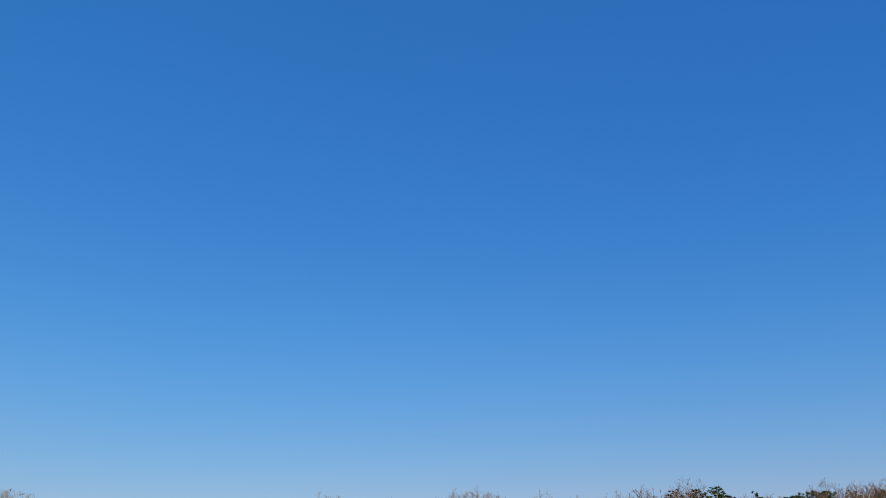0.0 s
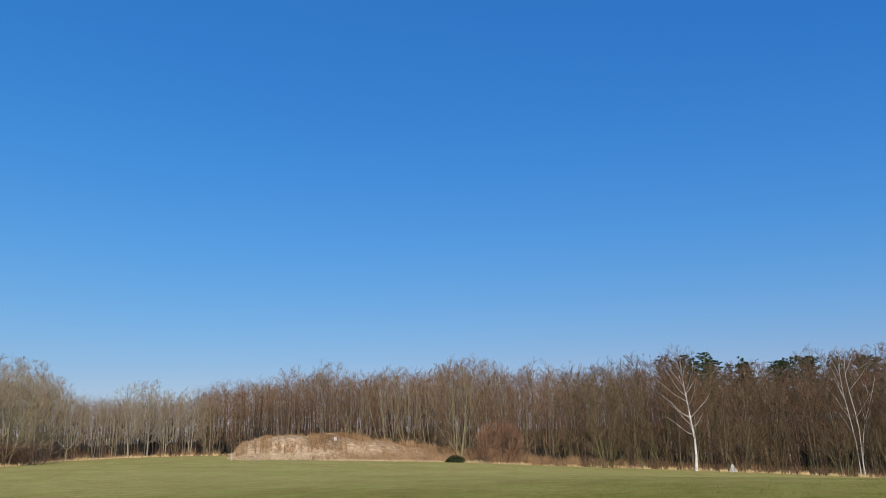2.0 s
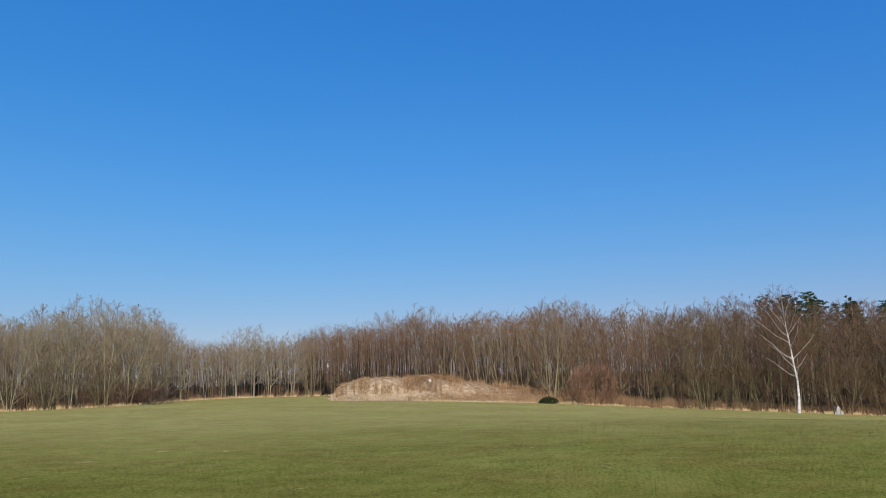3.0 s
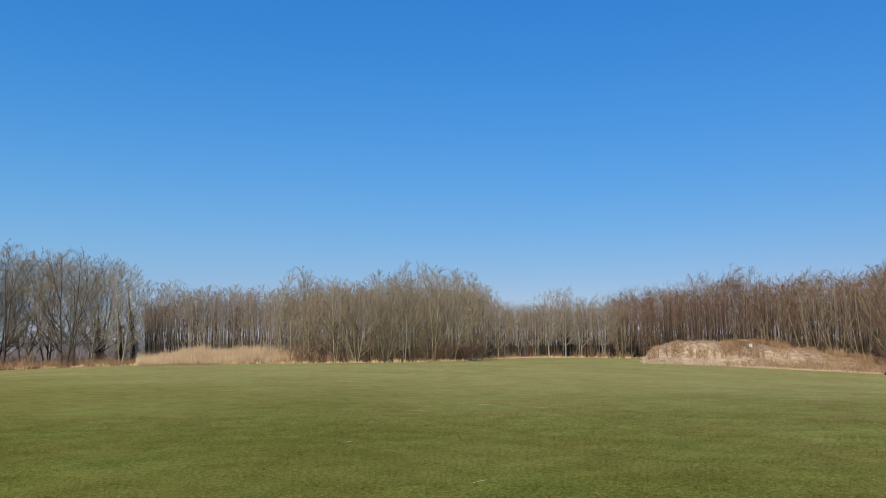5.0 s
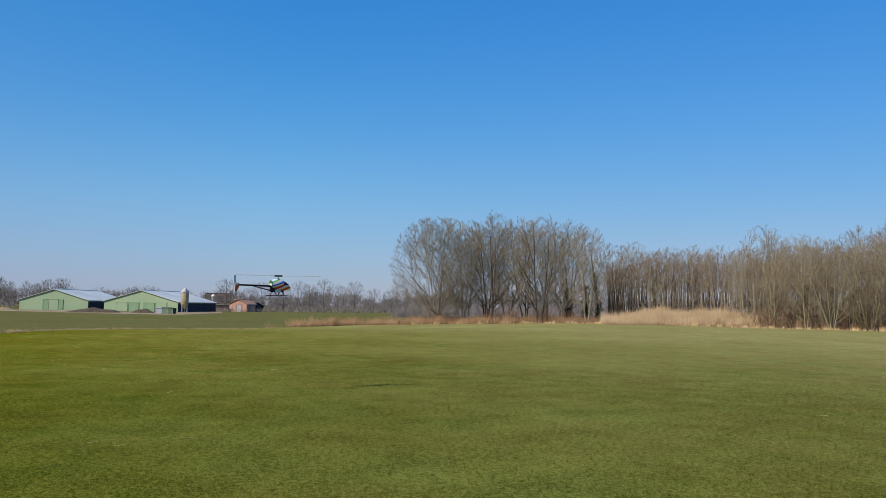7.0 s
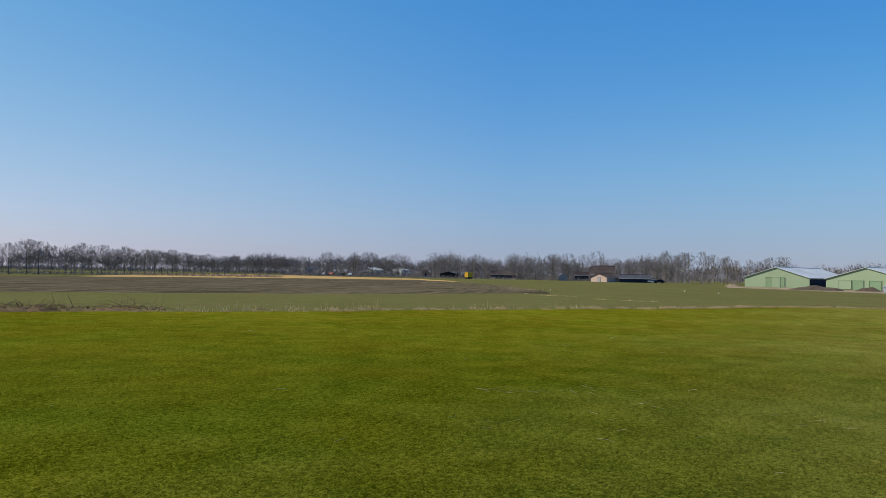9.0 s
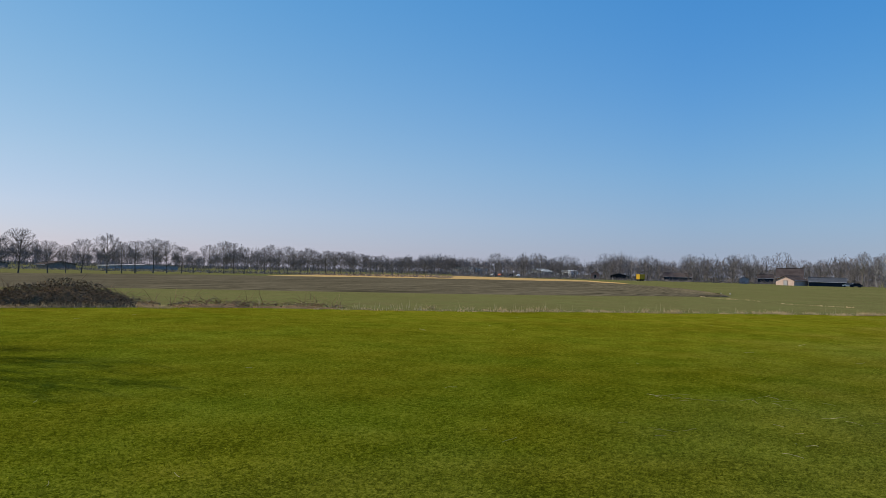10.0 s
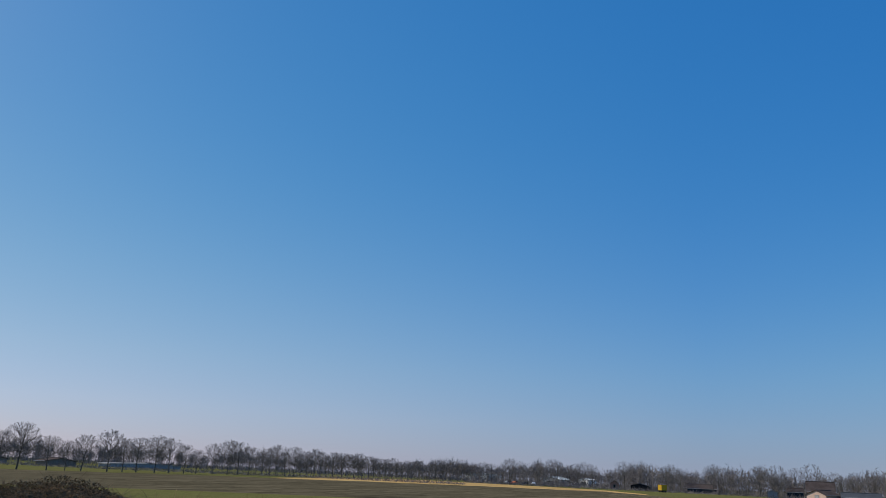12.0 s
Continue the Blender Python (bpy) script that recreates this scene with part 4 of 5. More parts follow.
def build_verge():
    rng = np.random.default_rng(3)
    blades("dry_grass", np.concatenate([strew(rng, 4500, 8.5, 15.3, 88, 97, mound_z, False, 0.5), strew(rng, 3000, -7, 9, 87.5, 92, mound_z, False), strew(rng, 5000, -6, 15.3, -0.3, 1.6)]), (0.06, 0.3), 0.018, 0.9, MOUND_GRASS, "pale dry grass covering the mound", "dry grass", 1)
    blades("brown_grass", np.concatenate([strew(rng, 18000, -7, 9.5, 88.2, 101, mound_z, False), strew(rng, 8000, 8, 14.8, 90.5, 101, mound_z, False, 0.5)]), (0.1, 0.45), 0.018, 0.75, MOUND_RED, "reddish-brown dead grass on the upper mound", "dry grass", 11)
    blades("red_weeds", strew(rng, 5000, -7, 7, 88.5, 100, mound_z, False, 0.6), (0.3, 0.95), 0.016, 0.5, DRY_RED, "reddish dead weeds on the low end of the mound", "weeds", 12)
    blades("reeds", np.concatenate([strew(rng, 15500, 39, 51.5, 85.5, 94, reed_z, False), strew(rng, 1500, 36.5, 39.5, 85.5, 92, reed_z, False, 0.3)]), (0.5, 1.35), 0.013, 0.28, REED, "tall pale dry reeds on a low bank", "reeds", 2)
    blades("verge_grass", np.concatenate([strew(rng, 4500, -36, 0, -0.3, 1.0, clump=0.4), strew(rng, 9000, 15, 66, -0.3, 1.8, clump=0.3), strew(rng, 2500, 20, 31, 0.5, 5)]), (0.08, 0.42), 0.016, 0.35, DRY, "dry grass along the edge of the field", "dry grass", 3)
    blades("dead_bracken", np.concatenate([strew(rng, 4500, -34, 1, 1.0, 7), strew(rng, 8500, -14, -4, 0.3, 4.5, clump=0.4), strew(rng, 5000, 16, 46, 1.0, 6, clump=0.4), strew(rng, 9000, 50.5, 66, 0.5, 8)]), (0.3, 1.15), 0.018, 0.45, DRY_RED, "brown dead bracken and brambles under the trees", "undergrowth", 4)
    blades("dry_bramble_bank", np.concatenate([strew(rng, 8000, 58, 71.8, -0.2, 4.5, clump=0.8), strew(rng, 1300, 70.5, 74.2, -0.2, 3.5, clump=0.6), strew(rng, 900, 66, 75.2, -0.3, 2, clump=0.8)]), (0.15, 1.2), 0.016, 0.7, DRY_RED, "reddish dry weeds on the field's edge", "weeds", 5)
    line = np.concatenate([tufts(rng, 36, 18, 98, 160, -0.4, 0.5), strew(rng, 900, 76, 99, -0.4, 0.4, clump=1.0), tufts(rng, 40, 18, 88, 126, -0.3, 1.2), strew(rng, 500, 147, 160, -0.6, 0.3, clump=1.0)])
    line = np.concatenate([line, strew(rng, 5500, 76, 99, -0.6, 0.5, clump=0.5)])
    high = np.concatenate([tufts(rng, 42, 22, 146, 163, -0.8, 0.0, 0.16), tufts(rng, 34, 20, 100, 128, -0.4, 1.6, 0.14), strew(rng, 900, 76, 98, -0.4, 0.6, clump=1.0)])
    bends = [(113.4, 150), (111.2, 125), (107, 95), (105, 93), (104, 88), (101, 75), (98.3, 64)]
    f = rng.uniform(0, len(bends) - 1, 1500)
    f = f + 0.12 * np.sin(f * 9) + 0.08 * np.sin(f * 31)
    b, d = (np.interp(f, np.arange(len(bends)), [p[i] for p in bends]) for i in (0, 1))
    x, y = polar(b, d + rng.normal(0, 0.35, len(d)))
    blades("furrow_grass", np.stack([x, y, ground_z(x, y)], 1), (0.03, 0.12), 0.02, 0.6, DRY_TAN, "pale dry grass along an old furrow in the pasture", "dry grass", 9)
    blades("dry_tussocks", high, (0.06, 0.2), 0.01, 1.2, DRY_TAN, "taller tan grass tufts along the field's edge", "dry grass", 8)
    blades("pale_tussocks", line, (0.04, 0.14), 0.012, 1.3, DRY_TAN, "low pale tussocks along the field's edge", "dry grass", 6)
    stalks = np.concatenate([strew(rng, 90, 104, 126, -0.3, 2.5, clump=3.5), strew(rng, 60, 90, 106, -0.2, 1.5, clump=2.5), strew(rng, 160, 126, 150, -0.2, 2, clump=2.5)])
    blades("dry_stalks", stalks, (0.1, 0.36), 0.005, 0.45, STRAW, "thin pale weed stalks along the field's edge", "weeds", 7)


build_verge()


def bramble_patch(bearing, distance, length, depth, height, leaves, canes, label):
    """Arching canes over a low heap, with withered leaves."""
    rnd = random.Random(int(bearing * 10))
    heap, cane, leaf = Geo(), Geo(), Geo()

    def top(x, y):
        k = max(0.0, 1 - (2 * x / length) ** 2) * max(0.0, 1 - (2 * y / depth) ** 2)
        return height * k ** 0.6 * (0.8 + 0.35 * noise.noise(Vector((x * 0.8, y * 0.8, bearing))))

    nx, ny = 24, 10
    for i in range(nx + 1):
        for j in range(ny + 1):
            x, y = length * (i / nx - 0.5), depth * (j / ny - 0.5)
            heap.v.append(Vector((x, y, 0.72 * top(x, y) - 0.05)))
    for i in range(nx):
        for j in range(ny):
            k = i * (ny + 1) + j
            heap.f.append((k, k + ny + 1, k + ny + 2, k + 1))
    for _ in range(leaves):
        x, y = rnd.uniform(-0.5, 0.5) * length, rnd.uniform(-0.5, 0.5) * depth
        leaf_at(leaf, rnd, Vector((x, y, top(x, y) * rnd.uniform(0.6, 1.08) + 0.02)), 0.042)
    for _ in range(canes):
        x, y = rnd.uniform(-0.48, 0.48) * length, rnd.uniform(-0.48, 0.48) * depth
        path = bent_path(rnd, Vector((x, y, top(x, y) * 0.7)), Vector((rnd.gauss(0, 1), rnd.gauss(0, 1), rnd.uniform(0.3, 1.3))), rnd.uniform(0.3, 0.75), 4, 0.14, -0.22)
        cane.tube(path, [0.007, 0.0065, 0.006, 0.005, 0.003], 3, False)
    ob = thing("bramble_patch", label, "bramble", "brambles at the field's edge")
    part("litter", heap, LITTER, ob, "brown withered leaf heap", True)
    part("cane_tangle", cane, DRY_RED, ob)
    part("leaves", leaf, BRAMBLE, ob, "dark withered bramble leaves")
    ob.matrix_basis = Matrix.Translation(spot(bearing, distance)) @ Matrix.Rotation(radians(bearing), 4, "Z")


bramble_patch(153.7, 30.6, 5.3, 2.8, 0.94, 6000, 750, "large dark bramble heap at the field's edge")
bramble_patch(160.4, 30.8, 6.8, 2.8, 0.84, 6000, 600, "low dark bramble heap at the field's edge")
bramble_patch(143.8, 30.2, 3.0, 1.6, 0.3, 200, 130, "thin scrubby bramble patch with dry canes")
bramble_patch(138.0, 30.2, 4.2, 1.5, 0.2, 150, 140, "low dry bramble patch with tangled canes")
bramble_patch(149.5, 30.2, 2.6, 1.5, 0.32, 250, 110, "low withered bramble patch beside the heap")


# ---- far trees ----
def build_far_trees():
    rnd = random.Random(12)
    avenue = [bare_tree("tree", 120 + i, 11, BARK_FAR, TWIG_FAR, "round-crowned leafless roadside tree", 0.3, 1, 22, 6, 5, 6, 4.4, 0.26, 0.022, 0.17, 0.3, limb=0.34, group="avenue of trees") for i in range(4)]
    places = []
    x, y = -45.0, -145.0
    while x > -430:
        b, d = math.degrees(math.atan2(-x, y)), math.hypot(x, y)
        places.append((b, d, rnd.uniform(0.95, 1.07) * (0.69 if d < 165 else 0.8 if d < 190 else 0.91 if d < 230 else 1.06)))
        step = rnd.choice((4.8, 5.8, 6.8, 8.0))
        x, y = x - 0.918 * step, y - 0.397 * step + rnd.uniform(-1, 1)
    plant(avenue, places, rnd, (0.96, 1.08))
    field = [bare_tree("tree", 130 + i, 12, BARK_FAR, TWIG_FAR, "bare tree between the farms", 0.22, 1 + i % 2, 18, 5, 4, 6, 4.6, 0.1, 0.024, 0.17, 0.5, limb=0.36, group="trees between the farms") for i in range(3)]
    places = [(rnd.uniform(98, 125), rnd.uniform(330, 450), rnd.uniform(0.85, 1.1)) for _ in range(40)]
    places += [(rnd.uniform(96, 106), rnd.uniform(345, 400), rnd.uniform(0.85, 1.05)) for _ in range(16)]
    places += [(b + rnd.uniform(-0.3, 0.3), rnd.uniform(275, 300), k * 1.12) for b, k in ((78.9, 1.02), (77.6, 0.75), (76.4, 1.0), (75.4, 0.7), (74.3, 0.8), (73.2, 0.78), (72.2, 0.97), (71.0, 0.8), (69.7, 0.95), (68.3, 0.85), (67.2, 0.85), (66.0, 0.8), (64.7, 0.8), (63.2, 0.8))]
    places += [(rnd.uniform(52, 79), rnd.uniform(290, 350), rnd.uniform(0.6, 0.95)) for _ in range(8)]
    plant(field, places, rnd, (0.92, 1.08))
    copse = [bare_tree("tree", 140 + i, 12, BARK_PALE if i else BARK, TWIG_FAR, "slim pale-stemmed tree in a distant copse", 0.36, 1, 14, 5, 4, 4, 2.8, 0.3, 0.032, 0.17, 0.75, group="distant copse") for i in range(2)]
    plant(copse, [(b, rnd.uniform(315, 350), 1.0 if b > 94 else 0.85) for b in (rnd.uniform(89.2, 97.8) for _ in range(26))], rnd, (0.9, 1.2))
    g = Geo()
    rng = np.random.default_rng(41)
    stands = [(rnd.uniform(52, 172), rnd.uniform(440, 640), rnd.uniform(9.5, 14.5)) for _ in range(1100)]
    stands += [(b, rnd.uniform(395, 450) + (95 if b > 115 else 0), rnd.uniform(10.5, 15.5)) for b in (rnd.uniform(97, 127) for _ in range(230))]
    stands += [(rnd.uniform(50, 98), rnd.uniform(320, 420), rnd.uniform(5.0, 8.5)) for _ in range(300)]
    for b, d, h in stands:
        h *= 1.0 + 0.15 * math.sin(b * 0.9)
        p = spot(b, d)
        g.spike(p, p + Vector((0, 0, h * 0.9)), 0.25)
        u = unit(rng.normal(0, 1, (110, 3)))
        core = np.array(p) + np.array([0, 0, 0.5 * h])
        size = np.array([0.33 * h, 0.33 * h, 0.46 * h]) * rng.uniform(0.8, 1.15)
        share = rng.uniform(0.25, 0.8, (110, 1))
        ends = core + u * size * (share + rng.uniform(0.09, 0.2, (110, 1)))
        starts = core + u * size * share + rng.normal(0, 0.05 * h, (110, 3)) - np.array([0, 0, 0.06 * h])
        g.twigs(starts, ends, np.full(110, 0.00027 * d), rng)
    tagged(part("far_woods", g, TWIG_FAR), "grey leafless woods along the horizon", "woods", kind="stuff")
    g = Geo()
    for lo, hi, d0, d1, tall, n in ((50, 172, 430, 460, 4.0, 24000), (50, 80, 255, 275, 1.7, 4500), (97, 126, 402, 425, 1.5, 6000), (97, 126, 332, 345, 1.3, 5000), (126, 165, 235, 262, 1.3, 6000), (50, 67, 150, 175, 2.6, 12000)):
        b, d = rng.uniform(lo, hi, n), rng.uniform(d0, d1, n)
        x, y = polar(b, d)
        starts = np.stack([x, y, ground_z(x, y) + tall * rng.uniform(0, 0.4, n)], 1)
        ends = starts + rng.normal(0, 0.7, (n, 3)) + np.array([0, 0, 1.0]) * (tall * rng.uniform(0.1, 0.8, n) * (0.8 + 0.2 * np.sin(b * 5) * np.sin(b * 1.7 + d)))[:, None]
        g.twigs(starts, ends, np.full(n, (0.00024 if tall < 4 else 0.00034) * d0), rng)
    tagged(part("hedge", g, TWIG_FAR), "brown leafless hedges and scrub along the far fields", "hedge", kind="stuff")
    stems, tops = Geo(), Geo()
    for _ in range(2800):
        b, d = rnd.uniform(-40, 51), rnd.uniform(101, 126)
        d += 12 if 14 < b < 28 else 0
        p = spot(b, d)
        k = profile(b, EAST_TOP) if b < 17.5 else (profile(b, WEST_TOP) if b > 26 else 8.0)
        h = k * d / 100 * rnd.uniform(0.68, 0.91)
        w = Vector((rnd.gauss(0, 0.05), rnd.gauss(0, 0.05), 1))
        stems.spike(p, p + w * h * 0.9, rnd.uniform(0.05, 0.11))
        f = rng.uniform(0.3, 0.9, 46) ** 0.7
        starts = np.array(p) + np.array(w) * (h * f)[:, None] + rng.normal(0, 0.45, (46, 3))
        ways = rng.normal(0, 0.5, (46, 3)) + np.array([0, 0, 0.75])
        ends = starts + ways * rng.uniform(0.5, 1.3, 46)[:, None]
        ends[:, 2] = np.minimum(ends[:, 2], p.z + h)
        tops.twigs(starts, ends, np.full(46, 0.02), rng)
    n = 16000
    b, d = rng.uniform(-40, 51, n), rng.uniform(122, 134, n) + 8
    x, y = polar(b, d)
    starts = np.stack([x, y, ground_z(x, y) + rng.uniform(0, 3.0, n)], 1)
    ends = starts + rng.normal(0, 0.6, (n, 3)) + np.array([0, 0, 1.1])
    tops.twigs(starts, ends, np.full(n, 0.05), rng)
    # dark bark on these stems puts the wood's inner shade into their colour
    tagged(part("inner_wood", stems, BARK_DARK), "thick stand of stems coloured dark for the shade deep in the wood", "woods", kind="stuff")
    tagged(part("inner_twigs", tops, TWIG_BROWN), "fine brown twigs of the trees deep in the wood", "woods", kind="stuff")


build_far_trees()


# ---- farm buildings ----
def frame_at(a, b, toward=None):
    """A building's frame from its two front corners: x runs back, y along the front from a to b, z up. Returns it and the front's width."""
    m = (a + b) / 2
    y = Vector((b.x - a.x, b.y - a.y, 0))
    width = y.length
    y.normalize()
    x = y.cross(Vector((0, 0, 1)))
    if x.dot(toward - m if toward else Vector((m.x, m.y, 0))) < 0:
        x = -x
    z = Vector((0, 0, 1))
    return Matrix(((x.x, y.x, z.x, m.x), (x.y, y.y, z.y, m.y), (x.z, y.z, z.z, min(a.z, b.z)), (0, 0, 0, 1))), width


def slab_roof(ob, width, length, eave, ridge, mat, over=0.35, thick=0.14, front=0.0, label=""):
    """Two sloping roof halves, each one a part."""
    half = width / 2 + over
    drop = (ridge - eave) / (width / 2) * over
    for side in (-1, 1):
        g = Geo()
        g.prism([(side * half, eave - drop + 0.02), (0, ridge + 0.02), (0, ridge + thick), (side * half, eave - drop + thick)], front - over, front + length + over)
        part("roof_half", g, mat, ob, label)


def gabled(name, label, category, a, b, length, eave, ridge, wall, roof, openings=(), side_mat=None, roof_label="", cap=True, toward=None):
    """A gabled building. Openings: name, material, across from and to, bottom and top, on the front."""
    m, width = frame_at(a, b, toward)
    ob = thing(name, label, category)
    g = Geo()
    h = width / 2
    g.prism([(-h, -0.4), (h, -0.4), (h, eave), (0, ridge), (-h, eave)], 0, length)
    part("wall_body", g, wall, ob)
    slab_roof(ob, width, length, eave, ridge, roof, label=roof_label)
    if cap:
        g = Geo()
        g.tube([Vector((-0.3, 0, ridge + 0.16)), Vector((length + 0.3, 0, ridge + 0.16))], [0.14, 0.14], 6)
        part("ridge_cap", g, roof, ob)
    for nm, mat, y0, y1, z0, z1 in openings:
        g = Geo()
        g.box(-0.04, (y0 + y1) / 2, (z0 + z1) / 2, 0.12, y1 - y0, z1 - z0)
        leaf = part(nm, g, mat, ob)
        g = Geo()
        for y in (y0, y1):
            g.box(-0.08, y, (z0 + z1) / 2, 0.16, 0.12, z1 - z0 + 0.1)
        g.box(-0.08, (y0 + y1) / 2, z1, 0.16, y1 - y0 + 0.2, 0.12)
        part("frame", g, TIMBER if wall is BRICK else mat, leaf)
    if side_mat:
        for side in (-1, 1):
            g = Geo()
            g.box(length / 2, side * (h + 0.03), (eave - 0.25) / 2 - 0.1, length - 0.4, 0.1, eave - 0.25)
            part("side_cladding", g, side_mat, ob, "dark blue wind netting and boards")
    for side in (-1, 1):
        g = Geo()
        g.tube([Vector((-0.3, side * (h + 0.38), eave - 0.12)), Vector((length + 0.3, side * (h + 0.38), eave - 0.12))], [0.09, 0.09], 6)
        part("gutter", g, GREY, ob)
    ob.matrix_basis = m
    return ob


DOOR_GREEN = material("green_door", (0.2, 0.29, 0.16), (0.25, 0.35, 0.2), 0.3, 4, 0.5, 0.05)


def build_farms():
    rnd = random.Random(31)
    low = lambda b, d: spot(b, d)
    gabled("barn", "long pale green steel barn with light grey roof", "barn", low(92.4, 250), low(88.3, 241), 28, 2.9, 5.9, GREEN_STEEL, ROOF_LIGHT,
           (("sliding_door", DOOR_GREEN, -3.1, -1.6, 0, 3.0), ("sliding_door", GREEN_STEEL, -1.5, 1.2, 0, 3.1), ("sliding_door", DOOR_GREEN, 1.3, 2.6, 0, 3.0)), NAVY)
    gabled("barn", "pale green steel barn with grey roof and dark open side", "barn", low(87.3, 236), low(82.5, 226), 27, 2.8, 5.9, GREEN_STEEL, ROOF_LIGHT,
           (("door", DOOR_GREEN, -3.6, -0.6, 0, 2.5), ("door", DOOR_GREEN, 0.9, 4.0, 0, 2.5), ("panel", GREEN_STEEL, -7.3, -3.9, 0.1, 2.6), ("panel", GREEN_STEEL, 4.3, 7.6, 0.1, 2.6)), NAVY)
    gabled("farm_shed", "low brick farm building with dark tiled roof", "shed", low(80.6, 292), low(80.6, 301), 8.6, 2.2, 6.2, BRICK, TILE, toward=low(78.5, 296))
    gabled("cottage", "small red brick house with faded red roof and grey door", "house", low(78.95, 264), low(77.75, 260), 5, 2.6, 4.0, BRICK, TILE_RED, (("garage_door", GREY, -0.6, 1.5, 0, 2.3),))
    gabled("farm_shed", "dark low timber shed beside the brick house", "shed", low(77.5, 264), low(76.55, 268), 6, 1.9, 3.0, NAVY, TILE, (("door", BLACK, -0.6, 0.8, 0, 1.8),))
    g = Geo()
    strip_field("farmyard", [(79.5, 215), (82.5, 172), (86, 180), (93.5, 212)], [(79.5, 262), (82.5, 226), (86, 226), (93.5, 250)], SAND, "pale concrete farmyard before the barns", 0.04, 0.0, 30, 6)
    # feed silo
    ob = thing("feed_silo", "weathered tan feed silo on legs beside the barn", "silo")
    g = Geo()
    g.lathe([(0.18, 0.9), (1.0, 2.2), (1.05, 2.3), (1.05, 5.2), (1.0, 5.3)], 18)
    part("body", g, SILO_TAN, ob, smooth=True)
    g = Geo()
    g.lathe([(1.04, 5.2), (1.04, 5.9), (0.35, 6.5), (0.3, 6.7), (0.05, 6.75)], 18)
    part("cap", g, GREY_WHITE, ob, "pale domed cap", True)
    for k in range(4):
        t = math.pi / 4 + k * math.pi / 2
        g = Geo()
        g.tube([Vector((0.95 * math.cos(t), 0.95 * math.sin(t), -0.1)), Vector((0.95 * math.cos(t), 0.95 * math.sin(t), 2.4))], [0.07, 0.07], 6)
        part("leg", g, GREY, ob)
    g = Geo()
    g.tube([Vector((1.1, 0, 0.2)), Vector((1.12, 0, 5.9)), Vector((0.4, 0, 6.6))], [0.05, 0.05, 0.05], 6)
    part("fill_pipe", g, GREY, ob)
    ob.matrix_basis = Matrix.Translation(spot(82.05, 223))
    # white vent stack
    ob = thing("vent_stack", "white vent stack behind the barn", "chimney")
    g = Geo()
    g.lathe([(0.5, -0.1), (0.5, 4.8), (0.65, 4.9), (0.65, 5.2), (0.2, 5.6)], 12)
    part("pipe", g, WHITE, ob, smooth=True)
    ob.matrix_basis = Matrix.Translation(spot(80.1, 262))
    # waste containers
    for i, (b, mat, wide, tall) in enumerate(((83.75, WHITE, 1.4, 1.2), (83.4, GREEN_STEEL, 1.5, 1.35), (83.0, DOOR_GREEN, 1.1, 1.25), (82.7, NAVY, 0.8, 1.1))):
        ob = thing("waste_container", ("white", "pale green", "mid green", "dark blue")[i] + " wheeled waste container on the farm yard", "container", "waste containers")
        g = Geo()
        g.add([Vector((x * (1 if z else 0.85), y * (1 if z else 0.85), 0.15 + z * tall)) for x in (-0.5, 0.5) for y in (-wide / 2, wide / 2) for z in (0, 1)],
              [(0, 1, 3, 2), (4, 6, 7, 5), (0, 4, 5, 1), (2, 3, 7, 6), (0, 2, 6, 4), (1, 5, 7, 3)])
        part("bin", g, mat, ob)
        g = Geo()
        g.prism([(-wide / 2 - 0.05, tall + 0.16), (wide / 2 + 0.05, tall + 0.16), (wide / 2 - 0.1, tall + 0.34), (-wide / 2 + 0.1, tall + 0.34)], -0.56, 0.56)
        part("lid", g, mat, ob)
        for x, y in itertools.product((-0.38, 0.38), (-wide * 0.36, wide * 0.36)):
            g = Geo()
            g.tube([Vector((x, y - 0.04, 0.09)), Vector((x, y + 0.04, 0.09))], [0.1, 0.1], 10)
            part("wheel", g, BLACK, ob)
        ob.matrix_basis = Matrix.Translation(spot(b, 182)) @ Matrix.Rotation(radians(b), 4, "Z") @ Matrix.Rotation(radians(90), 4, "Z")
    # heaps of earth
    for b, d, w, h, mat, label in ((87.9, 200, 13.0, 1.5, EARTH, "long heap of dark earth in front of the barn"), (84.8, 202, 6.5, 1.2, EARTH, "low heap of brown earth in front of the barn"),
                                   (93.2, 246, 5.0, 1.0, SAND, "small pale sand heap beside the barn"), (89.9, 215, 8.0, 0.45, SAND, "low spread of pale rubble before the barn")):
        g = Geo()
        n, k = 20, 7
        for i in range(k + 1):
            r = i / k
            for j in range(n):
                t = 2 * math.pi * j / n
                bump = 0.75 + 0.5 * noise.noise(Vector((math.cos(t) * r * 2, math.sin(t) * r * 2, b)))
                g.v.append(Vector((math.cos(t) * r * w / 2, math.sin(t) * r * w * 0.28, h * (1 - r ** 1.7) * bump - 0.1 * r)))
        for i in range(k):
            for j in range(n):
                g.f.append((i * n + j, i * n + (j + 1) % n, (i + 1) * n + (j + 1) % n, (i + 1) * n + j))
        ob = tagged(part("earth_heap", g, mat, smooth=True), label, "earth heap")
        ob.matrix_basis = Matrix.Translation(spot(b, d)) @ Matrix.Rotation(radians(b), 4, "Z")
    # farmyard far across the fields
    gabled("farmhouse", "pink-rendered farmhouse with dark tiled roof", "house", low(103.0, 316), low(103.0, 324), 9, 3.0, 6.3, PINK, TILE, toward=low(100.9, 320))
    gabled("outbuilding", "pink low outbuilding with gable before the farmhouse", "building", low(103.05, 311), low(101.9, 305.5), 7, 1.9, 3.4, PINK, TILE, (("door", GREY, -0.5, 1.0, 0, 1.8),))
